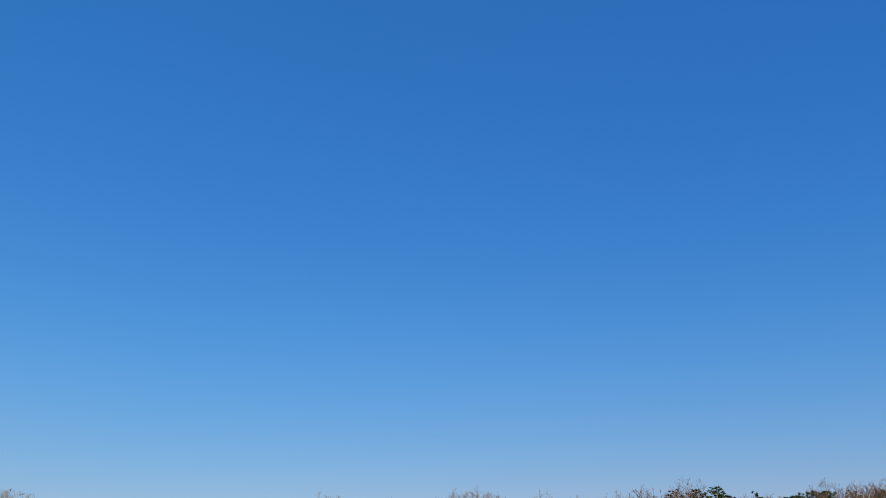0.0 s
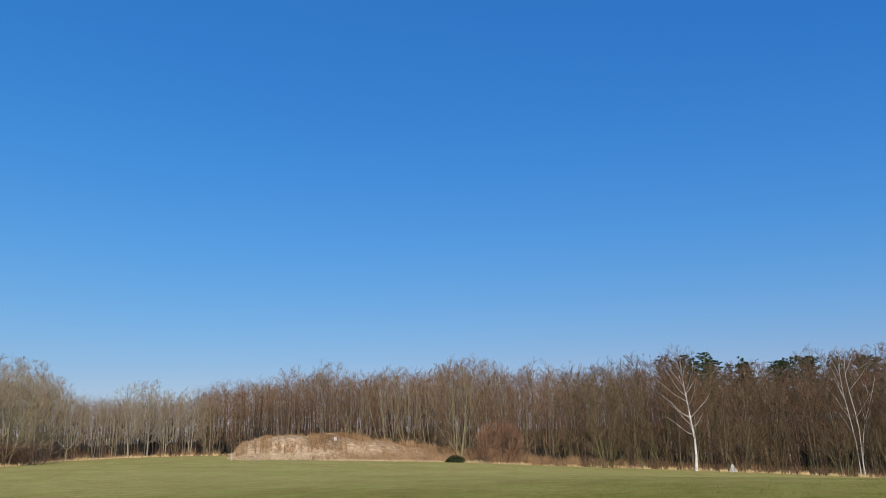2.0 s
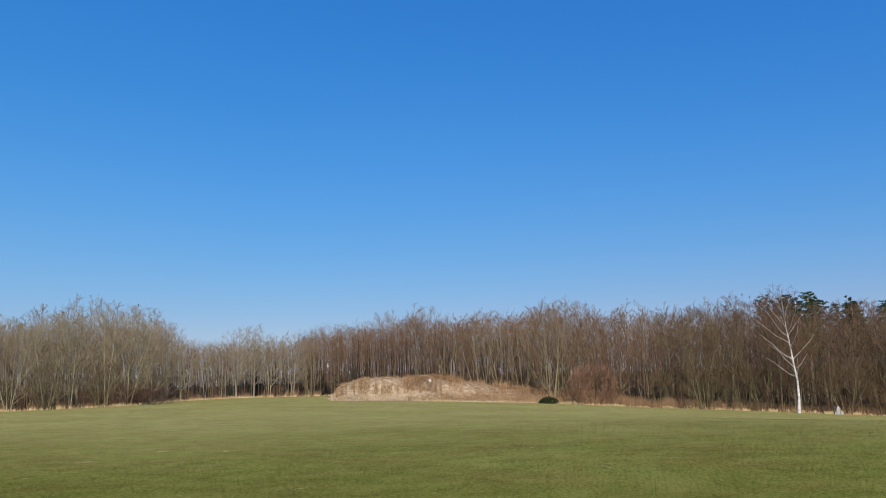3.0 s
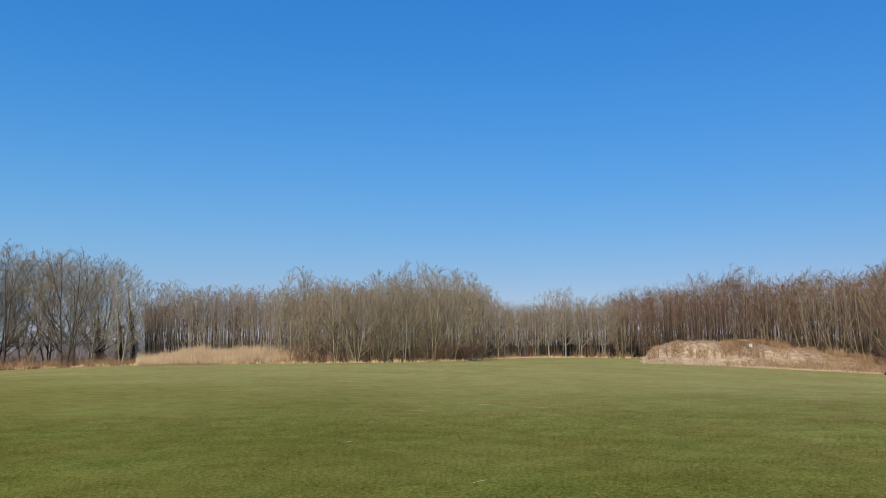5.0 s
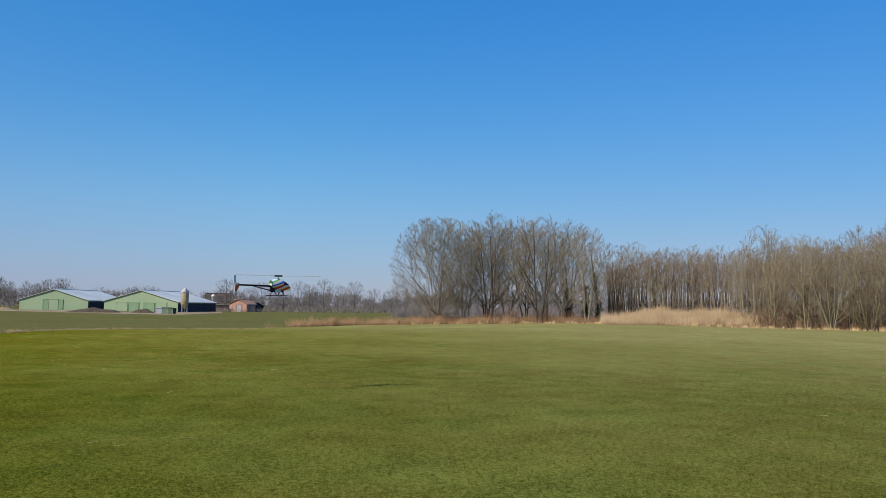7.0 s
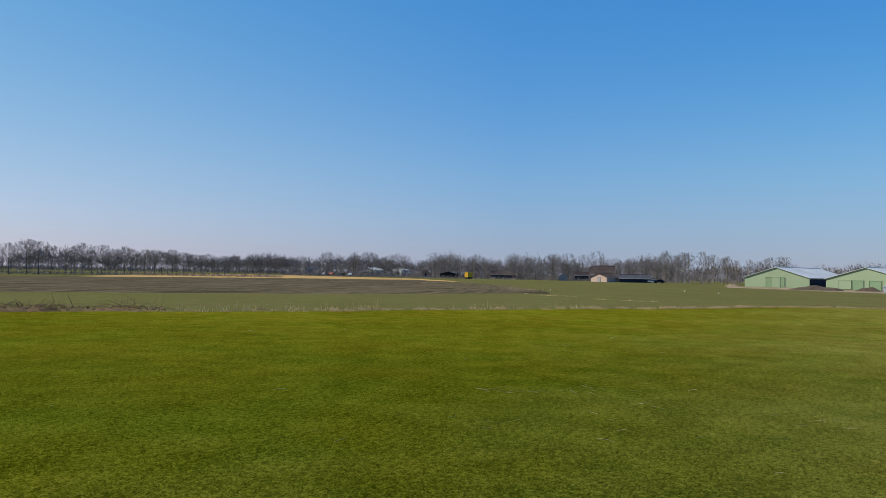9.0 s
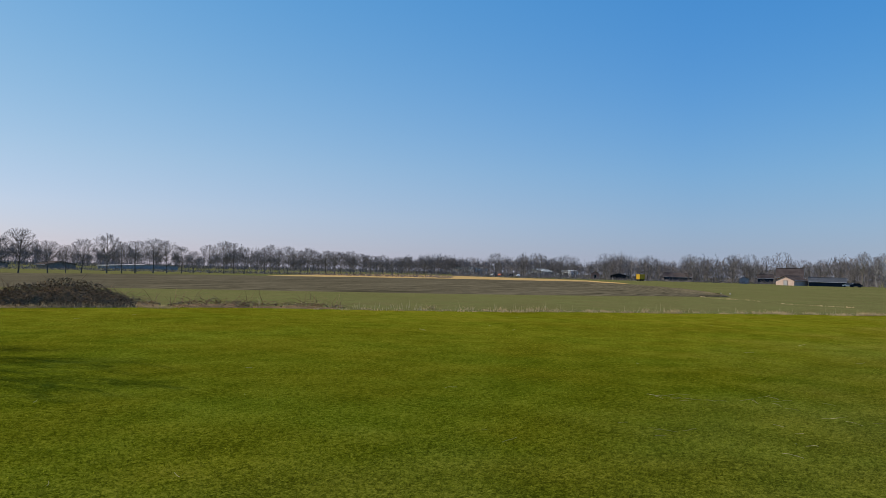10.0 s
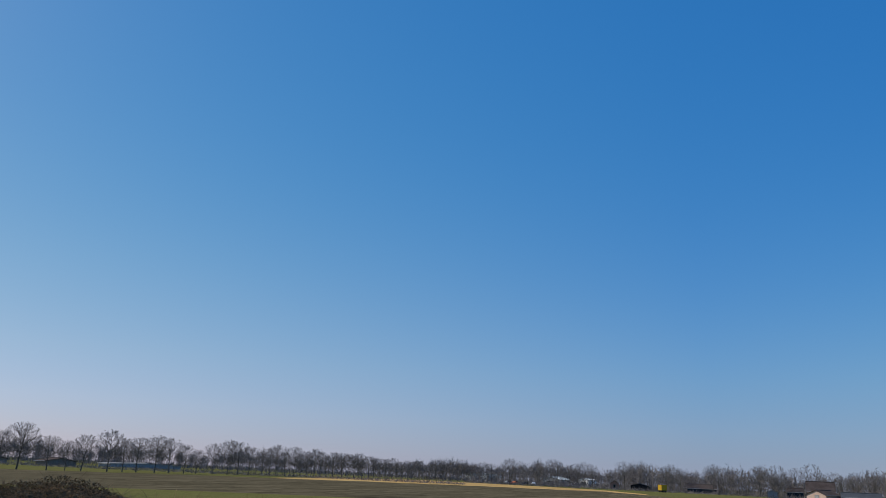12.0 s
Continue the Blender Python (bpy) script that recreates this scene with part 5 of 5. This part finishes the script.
    gabled("farm_shed", "long low shed with grey sheet roof beside the farmhouse", "shed", low(101.0, 308), low(101.0, 314), 12, 1.6, 3.0, NAVY, SLATE, toward=low(98.8, 310))
    gabled("farm_shed", "dark teal shed with dark roof behind the hedge", "shed", low(104.2, 352), low(104.2, 359), 6, 2.4, 3.8, NAVY, TILE, toward=low(103.3, 352))
    gabled("farm_shed", "small grey timber hut at the field's end", "shed", low(105.4, 335), low(104.8, 335), 4, 2.0, 2.8, GREY, GREY)
    gabled("farm_shed", "dark wide shed with low grey roof", "shed", low(110.5, 390), low(110.5, 398), 13, 2.0, 3.8, NAVY, TILE, toward=low(108.6, 392))
    gabled("farm_shed", "black open-fronted shelter among the trees", "shed", low(114.3, 395), low(113.1, 394), 7, 2.0, 2.9, BLACK, SLATE)
    gabled("outbuilding", "small pinkish hut with dark roof", "hut", low(115.7, 380), low(115.1, 380), 4, 2.4, 3.6, BRICK, TILE, (("door", BLACK, -0.5, 0.5, 0, 2.0),))
    gabled("warehouse", "low white industrial building among bare trees", "building", low(126.0, 506), low(124.4, 494), 14, 4.6, 5.0, WHITE, GREY, (("door", GREY, -3.5, -0.5, 0, 3.5), ("window", BLACK, 1.5, 5.0, 1.4, 2.6)))
    gabled("warehouse", "white low building with pale shallow roof", "building", low(120.5, 473), low(119.2, 463), 10, 3.2, 4.6, GREY, ROOF_LIGHT, (("window", BLACK, -3.0, 2.0, 1.0, 2.2),))
    gabled("outbuilding", "small white pavilion with flat roof", "building", low(117.9, 459), low(117.2, 453), 6, 3.8, 4.2, WHITE, WHITE, (("window", BLACK, -2.0, 2.0, 1.0, 2.6),))
    gabled("outbuilding", "small pale house among distant trees", "house", low(118.9, 473), low(118.3, 468), 6, 2.6, 4.2, WHITE, TILE, (("window", BLACK, -1.2, 0.2, 0.9, 2.0),))
    gabled("farm_shed", "long low grey shed behind the avenue", "shed", low(150.5, 330), low(146.0, 340), 14, 1.2, 1.7, GREY, GREY)
    gabled("farm_shed", "dark shed behind the avenue of trees", "shed", low(154.4, 300), low(152.6, 305), 7, 1.3, 2.3, TIMBER, TILE)
    gabled("farm_shed", "low dark shed with wide roof behind the trees", "shed", low(158.4, 285), low(156.6, 288), 7, 1.3, 2.3, TIMBER, TILE)
    # yellow box on wheels
    ob = thing("box_trailer", "bright yellow box trailer standing under trees", "trailer")
    g = Geo()
    g.box(0, 0, 2.0, 2.2, 3.2, 2.3)
    part("box", g, YELLOW, ob)
    g = Geo()
    g.box(0, 0, 0.75, 1.8, 3.6, 0.2)
    part("chassis", g, BLACK, ob)
    for x, y in itertools.product((-0.95, 0.95), (-0.7, 0.7)):
        g = Geo()
        g.tube([Vector((x - 0.12, y, 0.4)), Vector((x + 0.12, y, 0.4))], [0.42, 0.42], 14)
        part("wheel", g, BLACK, ob)
    ob.matrix_basis = Matrix.Translation(spot(112.15, 326)) @ Matrix.Rotation(radians(157), 4, "Z") @ Matrix.Rotation(radians(90), 4, "Z") @ Matrix.Diagonal((0.9, 0.9, 0.9, 1))
    # parked cars, small with distance
    car_mats = (WHITE, NAVY, GREY, ORANGE, BLACK, WHITE)
    for i, b in enumerate((98.6, 98.2, 122.9, 122.4, 121.6, 121.1)):
        ob = thing("parked_car", ("white", "dark blue", "silver grey", "orange-red", "black", "white")[i] + " parked car beside distant buildings", "car", "parked cars")
        g = Geo()
        g.prism([(-2.0, 0.35), (2.0, 0.35), (2.05, 0.8), (1.3, 0.9), (0.75, 1.42), (-1.0, 1.42), (-1.7, 0.92), (-2.05, 0.8)], -0.8, 0.8)
        part("body", g, car_mats[i], ob)
        g = Geo()
        g.prism([(1.15, 0.92), (0.7, 1.36), (-0.95, 1.36), (-1.5, 0.94)], -0.82, 0.82)
        part("windows", g, BLACK, ob)
        for x, y in itertools.product((-0.72, 0.72), (-1.25, 1.25)):
            g = Geo()
            g.tube([Vector((x - 0.12, y, 0.3)), Vector((x + 0.12, y, 0.3))], [0.31, 0.31], 12)
            part("wheel", g, BLACK, ob)
        ob.matrix_basis = Matrix.Translation(spot(b, 303 if i < 2 else 394)) @ Matrix.Rotation(radians(b), 4, "Z") @ Matrix.Rotation(radians(90 + 20 * i), 4, "Z")
    # white stakes and fence posts
    def post(name, h, r, mat, label, group, places):
        ob = thing(name, label, "post", group)
        g = Geo()
        g.tube([Vector((0, 0, -0.2)), Vector((0, 0, h - 0.08)), Vector((0, 0, h))], [r, r, r * 0.4], 6)
        part("shaft", g, mat, ob)
        ob.matrix_basis = Matrix.Translation(spot(*places[0]))
        for b, d in places[1:]:
            copy_thing(ob, Matrix.Translation(spot(b, d)) @ Matrix.Rotation(rnd.gauss(0, 0.03), 4, "X"))

    post("fence_post", 1.1, 0.14, BARK_DARK, "short dark fence post in the far pasture", "far fence posts", [(66.6 + 0.5 * i, 262) for i in range(13)])
    post("marker_stake", 0.25, 0.05, WHITE, "small white marker stake in the pasture", "marker stakes", [(106.6, 118), (106.0, 120), (96.4, 140), (94.1, 128)])
    post("utility_pole", 6.5, 0.13, TIMBER, "tall wooden pole beside the farm", "poles", [(78.95, 285), (85.2, 330)])
    post("pole", 4.6, 0.07, TIMBER, "thin bare pole at the edge of the trees", "edge poles", [(41.0, 87), (22.6, 107), (19.6, 108)])


build_farms()


# ---- signs by the wood ----
def build_signs():
    ob = thing("warning_sign", "white triangular sign leaning at the wood's edge", "sign")
    g = Geo()
    g.prism([(-0.42, 0.05), (0.42, 0.05), (0.36, 0.32), (0.06, 1.0), (-0.06, 1.0), (-0.36, 0.32)], -0.02, 0.02)
    part("plate", g, GREY_WHITE, ob)
    g = Geo()
    g.box(-0.03, 0, 0.42, 0.012, 0.1, 0.34)
    part("bar", g, GREY, ob, "dark grey vertical bar")
    for y in (-0.2, 0.2):
        g = Geo()
        g.box(0.05, y, 0.28, 0.05, 0.05, 0.8)
        part("leg", g, TIMBER, ob)
    g = Geo()
    g.box(-0.03, 0, 0.93, 0.012, 0.1, 0.12)
    part("tip", g, ORANGE, ob, "faded red tip")
    ob.matrix_basis = Matrix.Translation(spot(-20.15, 79.9)) @ Matrix.Rotation(radians(-20 - 90), 4, "Z") @ Matrix.Rotation(radians(8), 4, "Y") @ Matrix.Diagonal((0.8, 0.8, 0.8, 1))
    ob = thing("notice_board", "small white notice on a post on the mound", "sign")
    g = Geo()
    g.box(0, 0, 1.1, 0.04, 0.5, 0.55)
    part("board", g, GREY_WHITE, ob)
    g = Geo()
    g.box(-0.03, 0.02, 1.12, 0.012, 0.07, 0.4)
    part("bar", g, BLACK, ob, "dark unreadable bar")
    g = Geo()
    g.box(-0.03, -0.05, 1.0, 0.012, 0.3, 0.07)
    part("bar", g, BLACK, ob, "dark unreadable bar")
    g = Geo()
    g.tube([Vector((0.05, 0, -0.3)), Vector((0.05, 0, 1.35))], [0.04, 0.04], 6)
    part("post", g, TIMBER, ob)
    p = spot(7.8, 92.2)
    p.z += float(mound_z(7.8, 92.2)) - 0.1
    ob.matrix_basis = Matrix.Translation(p) @ Matrix.Rotation(radians(7.7 - 90), 4, "Z") @ Matrix.Diagonal((0.7, 0.62, 0.7, 1))


build_signs()


# ---- model helicopter in flight ----
def canopy_paint():
    """White shell with slanting red, orange, yellow, green and blue flames."""
    m = bpy.data.materials.new("painted_canopy")
    m.use_nodes = True
    n, l = m.node_tree.nodes, m.node_tree.links
    b = n["Principled BSDF"]
    co, sep = n.new("ShaderNodeTexCoord"), n.new("ShaderNodeSeparateXYZ")
    l.new(co.outputs["Object"], sep.inputs[0])
    nz = n.new("ShaderNodeTexNoise")
    nz.inputs["Scale"].default_value = 5
    l.new(co.outputs["Object"], nz.inputs[0])

    def calc(op, a, c):
        k = n.new("ShaderNodeMath")
        k.operation = op
        for i, v in enumerate((a, c)):
            if isinstance(v, (int, float)):
                k.inputs[i].default_value = v
            else:
                l.new(v, k.inputs[i])
        return k.outputs[0]

    slant = calc("ADD", calc("MULTIPLY", sep.outputs[2], 3.2), calc("MULTIPLY", sep.outputs[0], -1.3))
    slant = calc("ADD", slant, calc("MULTIPLY", nz.outputs[0], 0.12))
    slant = calc("ADD", slant, 0.42)
    white, red, orange, yellow, green, violet = (0.8, 0.8, 0.78), (0.75, 0.02, 0.015), (0.85, 0.3, 0.03), (0.85, 0.6, 0.05), (0.06, 0.5, 0.12), (0.12, 0.04, 0.4)
    r = ramp_of(n, [(0.0, white), (0.05, red), (0.18, orange), (0.24, white), (0.36, red), (0.48, orange), (0.52, white), (0.6, violet), (0.67, white), (0.8, yellow), (0.83, green), (0.9, white)])
    r.color_ramp.interpolation = "CONSTANT"
    l.new(slant, r.inputs[0])
    l.new(r.outputs[0], b.inputs["Base Color"])
    b.inputs["Roughness"].default_value, b.inputs["Coat Weight"].default_value = 0.25, 0.6
    return m


def build_helicopter():
    paint = canopy_paint()
    carbon = material("carbon_fibre", (0.012, 0.012, 0.013), (0.03, 0.03, 0.032), 20, 90, 0.35, 0.05)
    alloy = material("grey_alloy", (0.35, 0.35, 0.36), (0.5, 0.5, 0.52), 10, 60, 0.3, 0.02, metal=1.0)
    blade_mat = material("blade_composite", (0.66, 0.68, 0.68), (0.76, 0.78, 0.78), 10, 60, 0.4, 0)
    glass = material("smoked_window", (0.01, 0.01, 0.012), (0.02, 0.02, 0.024), 4, 20, 0.12, 0)
    ob = thing("model_helicopter", "colourful painted model helicopter flying over the field", "helicopter")
    # canopy: a teardrop along x, nose at +x
    g = Geo()
    rings, sides = 16, 20
    for i in range(rings + 1):
        f = i / rings
        x = -0.17 + 0.46 * f
        wide = 0.085 * (math.sin(math.pi * min(f * 0.9 + 0.12, 1.0)) ** 0.7) + 0.002
        tall = 0.105 * (math.sin(math.pi * min(f * 0.86 + 0.16, 1.0)) ** 0.75) + 0.002
        mid = 0.035 - 0.075 * f ** 1.6
        for j in range(sides):
            t = 2 * math.pi * j / sides
            g.v.append(Vector((x, wide * math.sin(t), mid + tall * math.cos(t))))
    for i in range(rings):
        for j in range(sides):
            q = (j + 1) % sides
            g.f.append((i * sides + j, i * sides + q, (i + 1) * sides + q, (i + 1) * sides + j))
    g.f.append(tuple(range(sides)))
    g.f.append(tuple(reversed(range(rings * sides, (rings + 1) * sides))))
    canopy = part("canopy", g, paint, ob, "white canopy with rainbow flame paint", True)
    for side in (-1, 1):
        g = Geo()
        outline = [(0.0, 0.035), (0.05, 0.075), (0.12, 0.07), (0.2, 0.02), (0.14, 0.02), (0.06, 0.03)]
        g.add([Vector((x, side * (0.082 - 0.55 * max(z - 0.03, 0) - 0.16 * max(x - 0.1, 0) + k), z)) for k in (0.0, 0.006) for x, z in outline],
              [tuple(range(6)), tuple(reversed(range(6, 12)))] + [(i, (i + 1) % 6, 6 + (i + 1) % 6, 6 + i) for i in range(6)])
        part("side_window", g, glass, canopy, "dark side window graphic")
    g = Geo()
    g.box(-0.03, 0, -0.075, 0.28, 0.05, 0.09)
    part("frame", g, carbon, ob)
    g = Geo()
    g.box(-0.02, 0, -0.1, 0.13, 0.062, 0.05)
    part("battery", g, WHITE, ob, "white battery pack under the frame")
    g = Geo()
    g.tube([Vector((-0.1, 0, -0.01)), Vector((-0.86, 0, 0.0))], [0.019, 0.016], 10)
    part("tail_boom", g, carbon, ob)
    for side in (-1, 1):
        g = Geo()
        g.tube([Vector((-0.12, side * 0.04, -0.1)), Vector((-0.55, side * 0.015, -0.015))], [0.006, 0.006], 6)
        part("boom_support", g, carbon, ob)
    g = Geo()
    fin = [(-0.83, 0.03), (-0.9, 0.02), (-0.92, -0.07), (-0.91, -0.12), (-0.87, -0.11), (-0.83, -0.03)]
    g.add([Vector((x, y, z)) for y in (-0.004, 0.004) for x, z in fin], [tuple(range(6)), tuple(reversed(range(6, 12)))] + [(i, (i + 1) % 6, 6 + (i + 1) % 6, 6 + i) for i in range(6)])
    part("tail_fin", g, ORANGE, ob, "red-orange tail fin")
    g = Geo()
    g.tube([Vector((-0.88, -0.035, 0.0)), Vector((-0.88, 0.05, 0.0))], [0.018, 0.014], 10)
    hub = part("tail_rotor_hub", g, alloy, ob)
    for s in (-1, 1):
        g = Geo()
        g.add([Vector((-0.88 + x * 0.024 - s * 0.12 * z, 0.045 + y * 0.003, s * z)) for x in (-1, 1) for y in (-1, 1) for z in (0.02, 0.17)],
              [(0, 1, 3, 2), (4, 6, 7, 5), (0, 4, 5, 1), (2, 3, 7, 6), (0, 2, 6, 4), (1, 5, 7, 3)])
        part("tail_blade", g, WHITE, hub, "white tail rotor blade")
    g = Geo()
    g.tube([Vector((0.0, 0, 0.05)), Vector((0.0, 0, 0.19))], [0.008, 0.008], 8)
    part("mast", g, alloy, ob)
    g = Geo()
    g.lathe([(0.035, 0.12), (0.035, 0.13), (0.014, 0.135)], 12)
    part("swashplate", g, alloy, ob)
    g = Geo()
    g.box(0.0, 0, 0.185, 0.15, 0.03, 0.03)
    head = part("rotor_head", g, carbon, ob)
    head.rotation_euler = (0, 0, radians(-26))
    for s in (-1, 1):
        g = Geo()
        g.add([Vector((s * x, y * (0.028 if x > 0.1 else 0.016) - 0.005, 0.188 + z * 0.0045 + 0.006 * (x / 0.8) ** 2)) for x in (0.07, 0.16, 0.45, 0.8) for y in (-1, 1) for z in (-1, 1)],
              [f for k in (0, 4, 8) for f in ((k, k + 4, k + 5, k + 1), (k + 2, k + 3, k + 7, k + 6), (k, k + 2, k + 6, k + 4), (k + 1, k + 5, k + 7, k + 3))] + [(0, 1, 3, 2), (12, 14, 15, 13)])
        part("main_blade", g, blade_mat, head, "long grey main rotor blade")
    for side in (-1, 1):
        g = Geo()
        g.tube([Vector((-0.2, side * 0.1, -0.185)), Vector((0.12, side * 0.1, -0.185)), Vector((0.17, side * 0.1, -0.165))], [0.007, 0.007, 0.006], 8)
        skid = part("landing_skid", g, carbon, ob)
        for x in (-0.1, 0.07):
            g = Geo()
            g.tube([Vector((x, side * 0.02, -0.11)), Vector((x, side * 0.08, -0.145)), Vector((x, side * 0.1, -0.185))], [0.008, 0.008, 0.007], 8)
            part("strut", g, carbon, skid)
    x, y = polar(75.55, 14.6)
    ob.matrix_basis = pose(float(x), float(y), 1.95, 0, -0.5, 75.6 + 34)


build_helicopter()


# ---- grass under the eye ----
def build_grass():
    rng = np.random.default_rng(17)

    def sheet(n, lo, hi, d0, d1):
        b = rng.uniform(lo, hi, n)
        d = np.exp(rng.uniform(np.log(d0), np.log(d1), n))
        return b, d

    b, d = sheet(560000, -33, 166, 4.6, 75.0)
    keep = (d < edge_at(b) - 0.3) & (rng.uniform(0, 1, len(d)) < 1 - smooth_step(d, 22, 74))
    b, d = b[keep], d[keep]
    n = len(b)
    x, y = polar(b, d)
    p = np.stack([x, y, ground_z(x, y) - 0.004], 1)
    tuft = 0.75 + 0.25 * np.sin(x * 21 + 3 * np.sin(y * 13)) * np.sin(y * 19 + 3 * np.sin(x * 11))
    h = rng.uniform(0.013, 0.04, n) * tuft
    t = rng.uniform(0, 2 * np.pi, n)
    lean = rng.uniform(0.9, 2.6, n) * h
    w = (0.0018 + 0.0002 * d) * rng.uniform(0.6, 1.4, n)
    side = np.stack([-np.sin(t) * w, np.cos(t) * w, np.zeros(n)], 1)
    tip = p + np.stack([np.cos(t) * lean, np.sin(t) * lean, h], 1)
    verts = np.stack([p - side, p + side, tip], 1).reshape(-1, 3)
    tris = np.arange(3 * n).reshape(-1, 3)
    tagged(new("grass", fast_mesh("grass", verts, tris, BLADE)), "short mown grass blades of the flying field", "grass", kind="stuff")
    rnd = random.Random(21)
    g = Geo()
    for _ in range(80):
        b, d = rnd.uniform(-32, 164), math.exp(rnd.uniform(math.log(5.0), math.log(30.0)))
        if d > edge_at(b) - 1:
            continue
        p = spot(b, d) + Vector((0, 0, 0.035))
        t = rnd.uniform(0, 6.28)
        path = bent_path(rnd, p, Vector((math.cos(t), math.sin(t), 0.1)), rnd.uniform(0.06, 0.2), 3, 0.12, -0.03)
        g.tube(path, [0.0011 + 0.00008 * d] * 4, 3, False)
    for b0, d0, n in ((108, 10.2, 11), (103, 10.5, 6), (98, 9.7, 8), (86, 9.2, 6), (112, 8.0, 4)):
        for _ in range(n):
            p = spot(b0 + rnd.gauss(0, 2.2), d0 + rnd.gauss(0, 0.15)) + Vector((0, 0, 0.045))
            t = radians(b0) + rnd.gauss(0, 0.4)
            g.tube(bent_path(rnd, p, Vector((math.cos(t), math.sin(t), 0.05)), rnd.uniform(0.1, 0.24), 3, 0.1, -0.02), [0.0012] * 4, 3, False)
    tagged(part("straw", g, STRAW), "pale straw stalks lying on the mown grass", "straw", kind="stuff")


build_grass()
# unseen tree, added out of view so its shadow falls on the grass
shade_tree = bare_tree("tree", 150, 13.5, BARK, TWIG_GREY, "unseen leafless tree added to cast shade on the southern field", 0.3, 1, 15, 7, 5, 5, 3.0, 0.3, 0.011, 0.16, 0.5, fine_from=4)
shade_tree.matrix_basis = Matrix.Translation((-2.6, -24.5, -0.02))
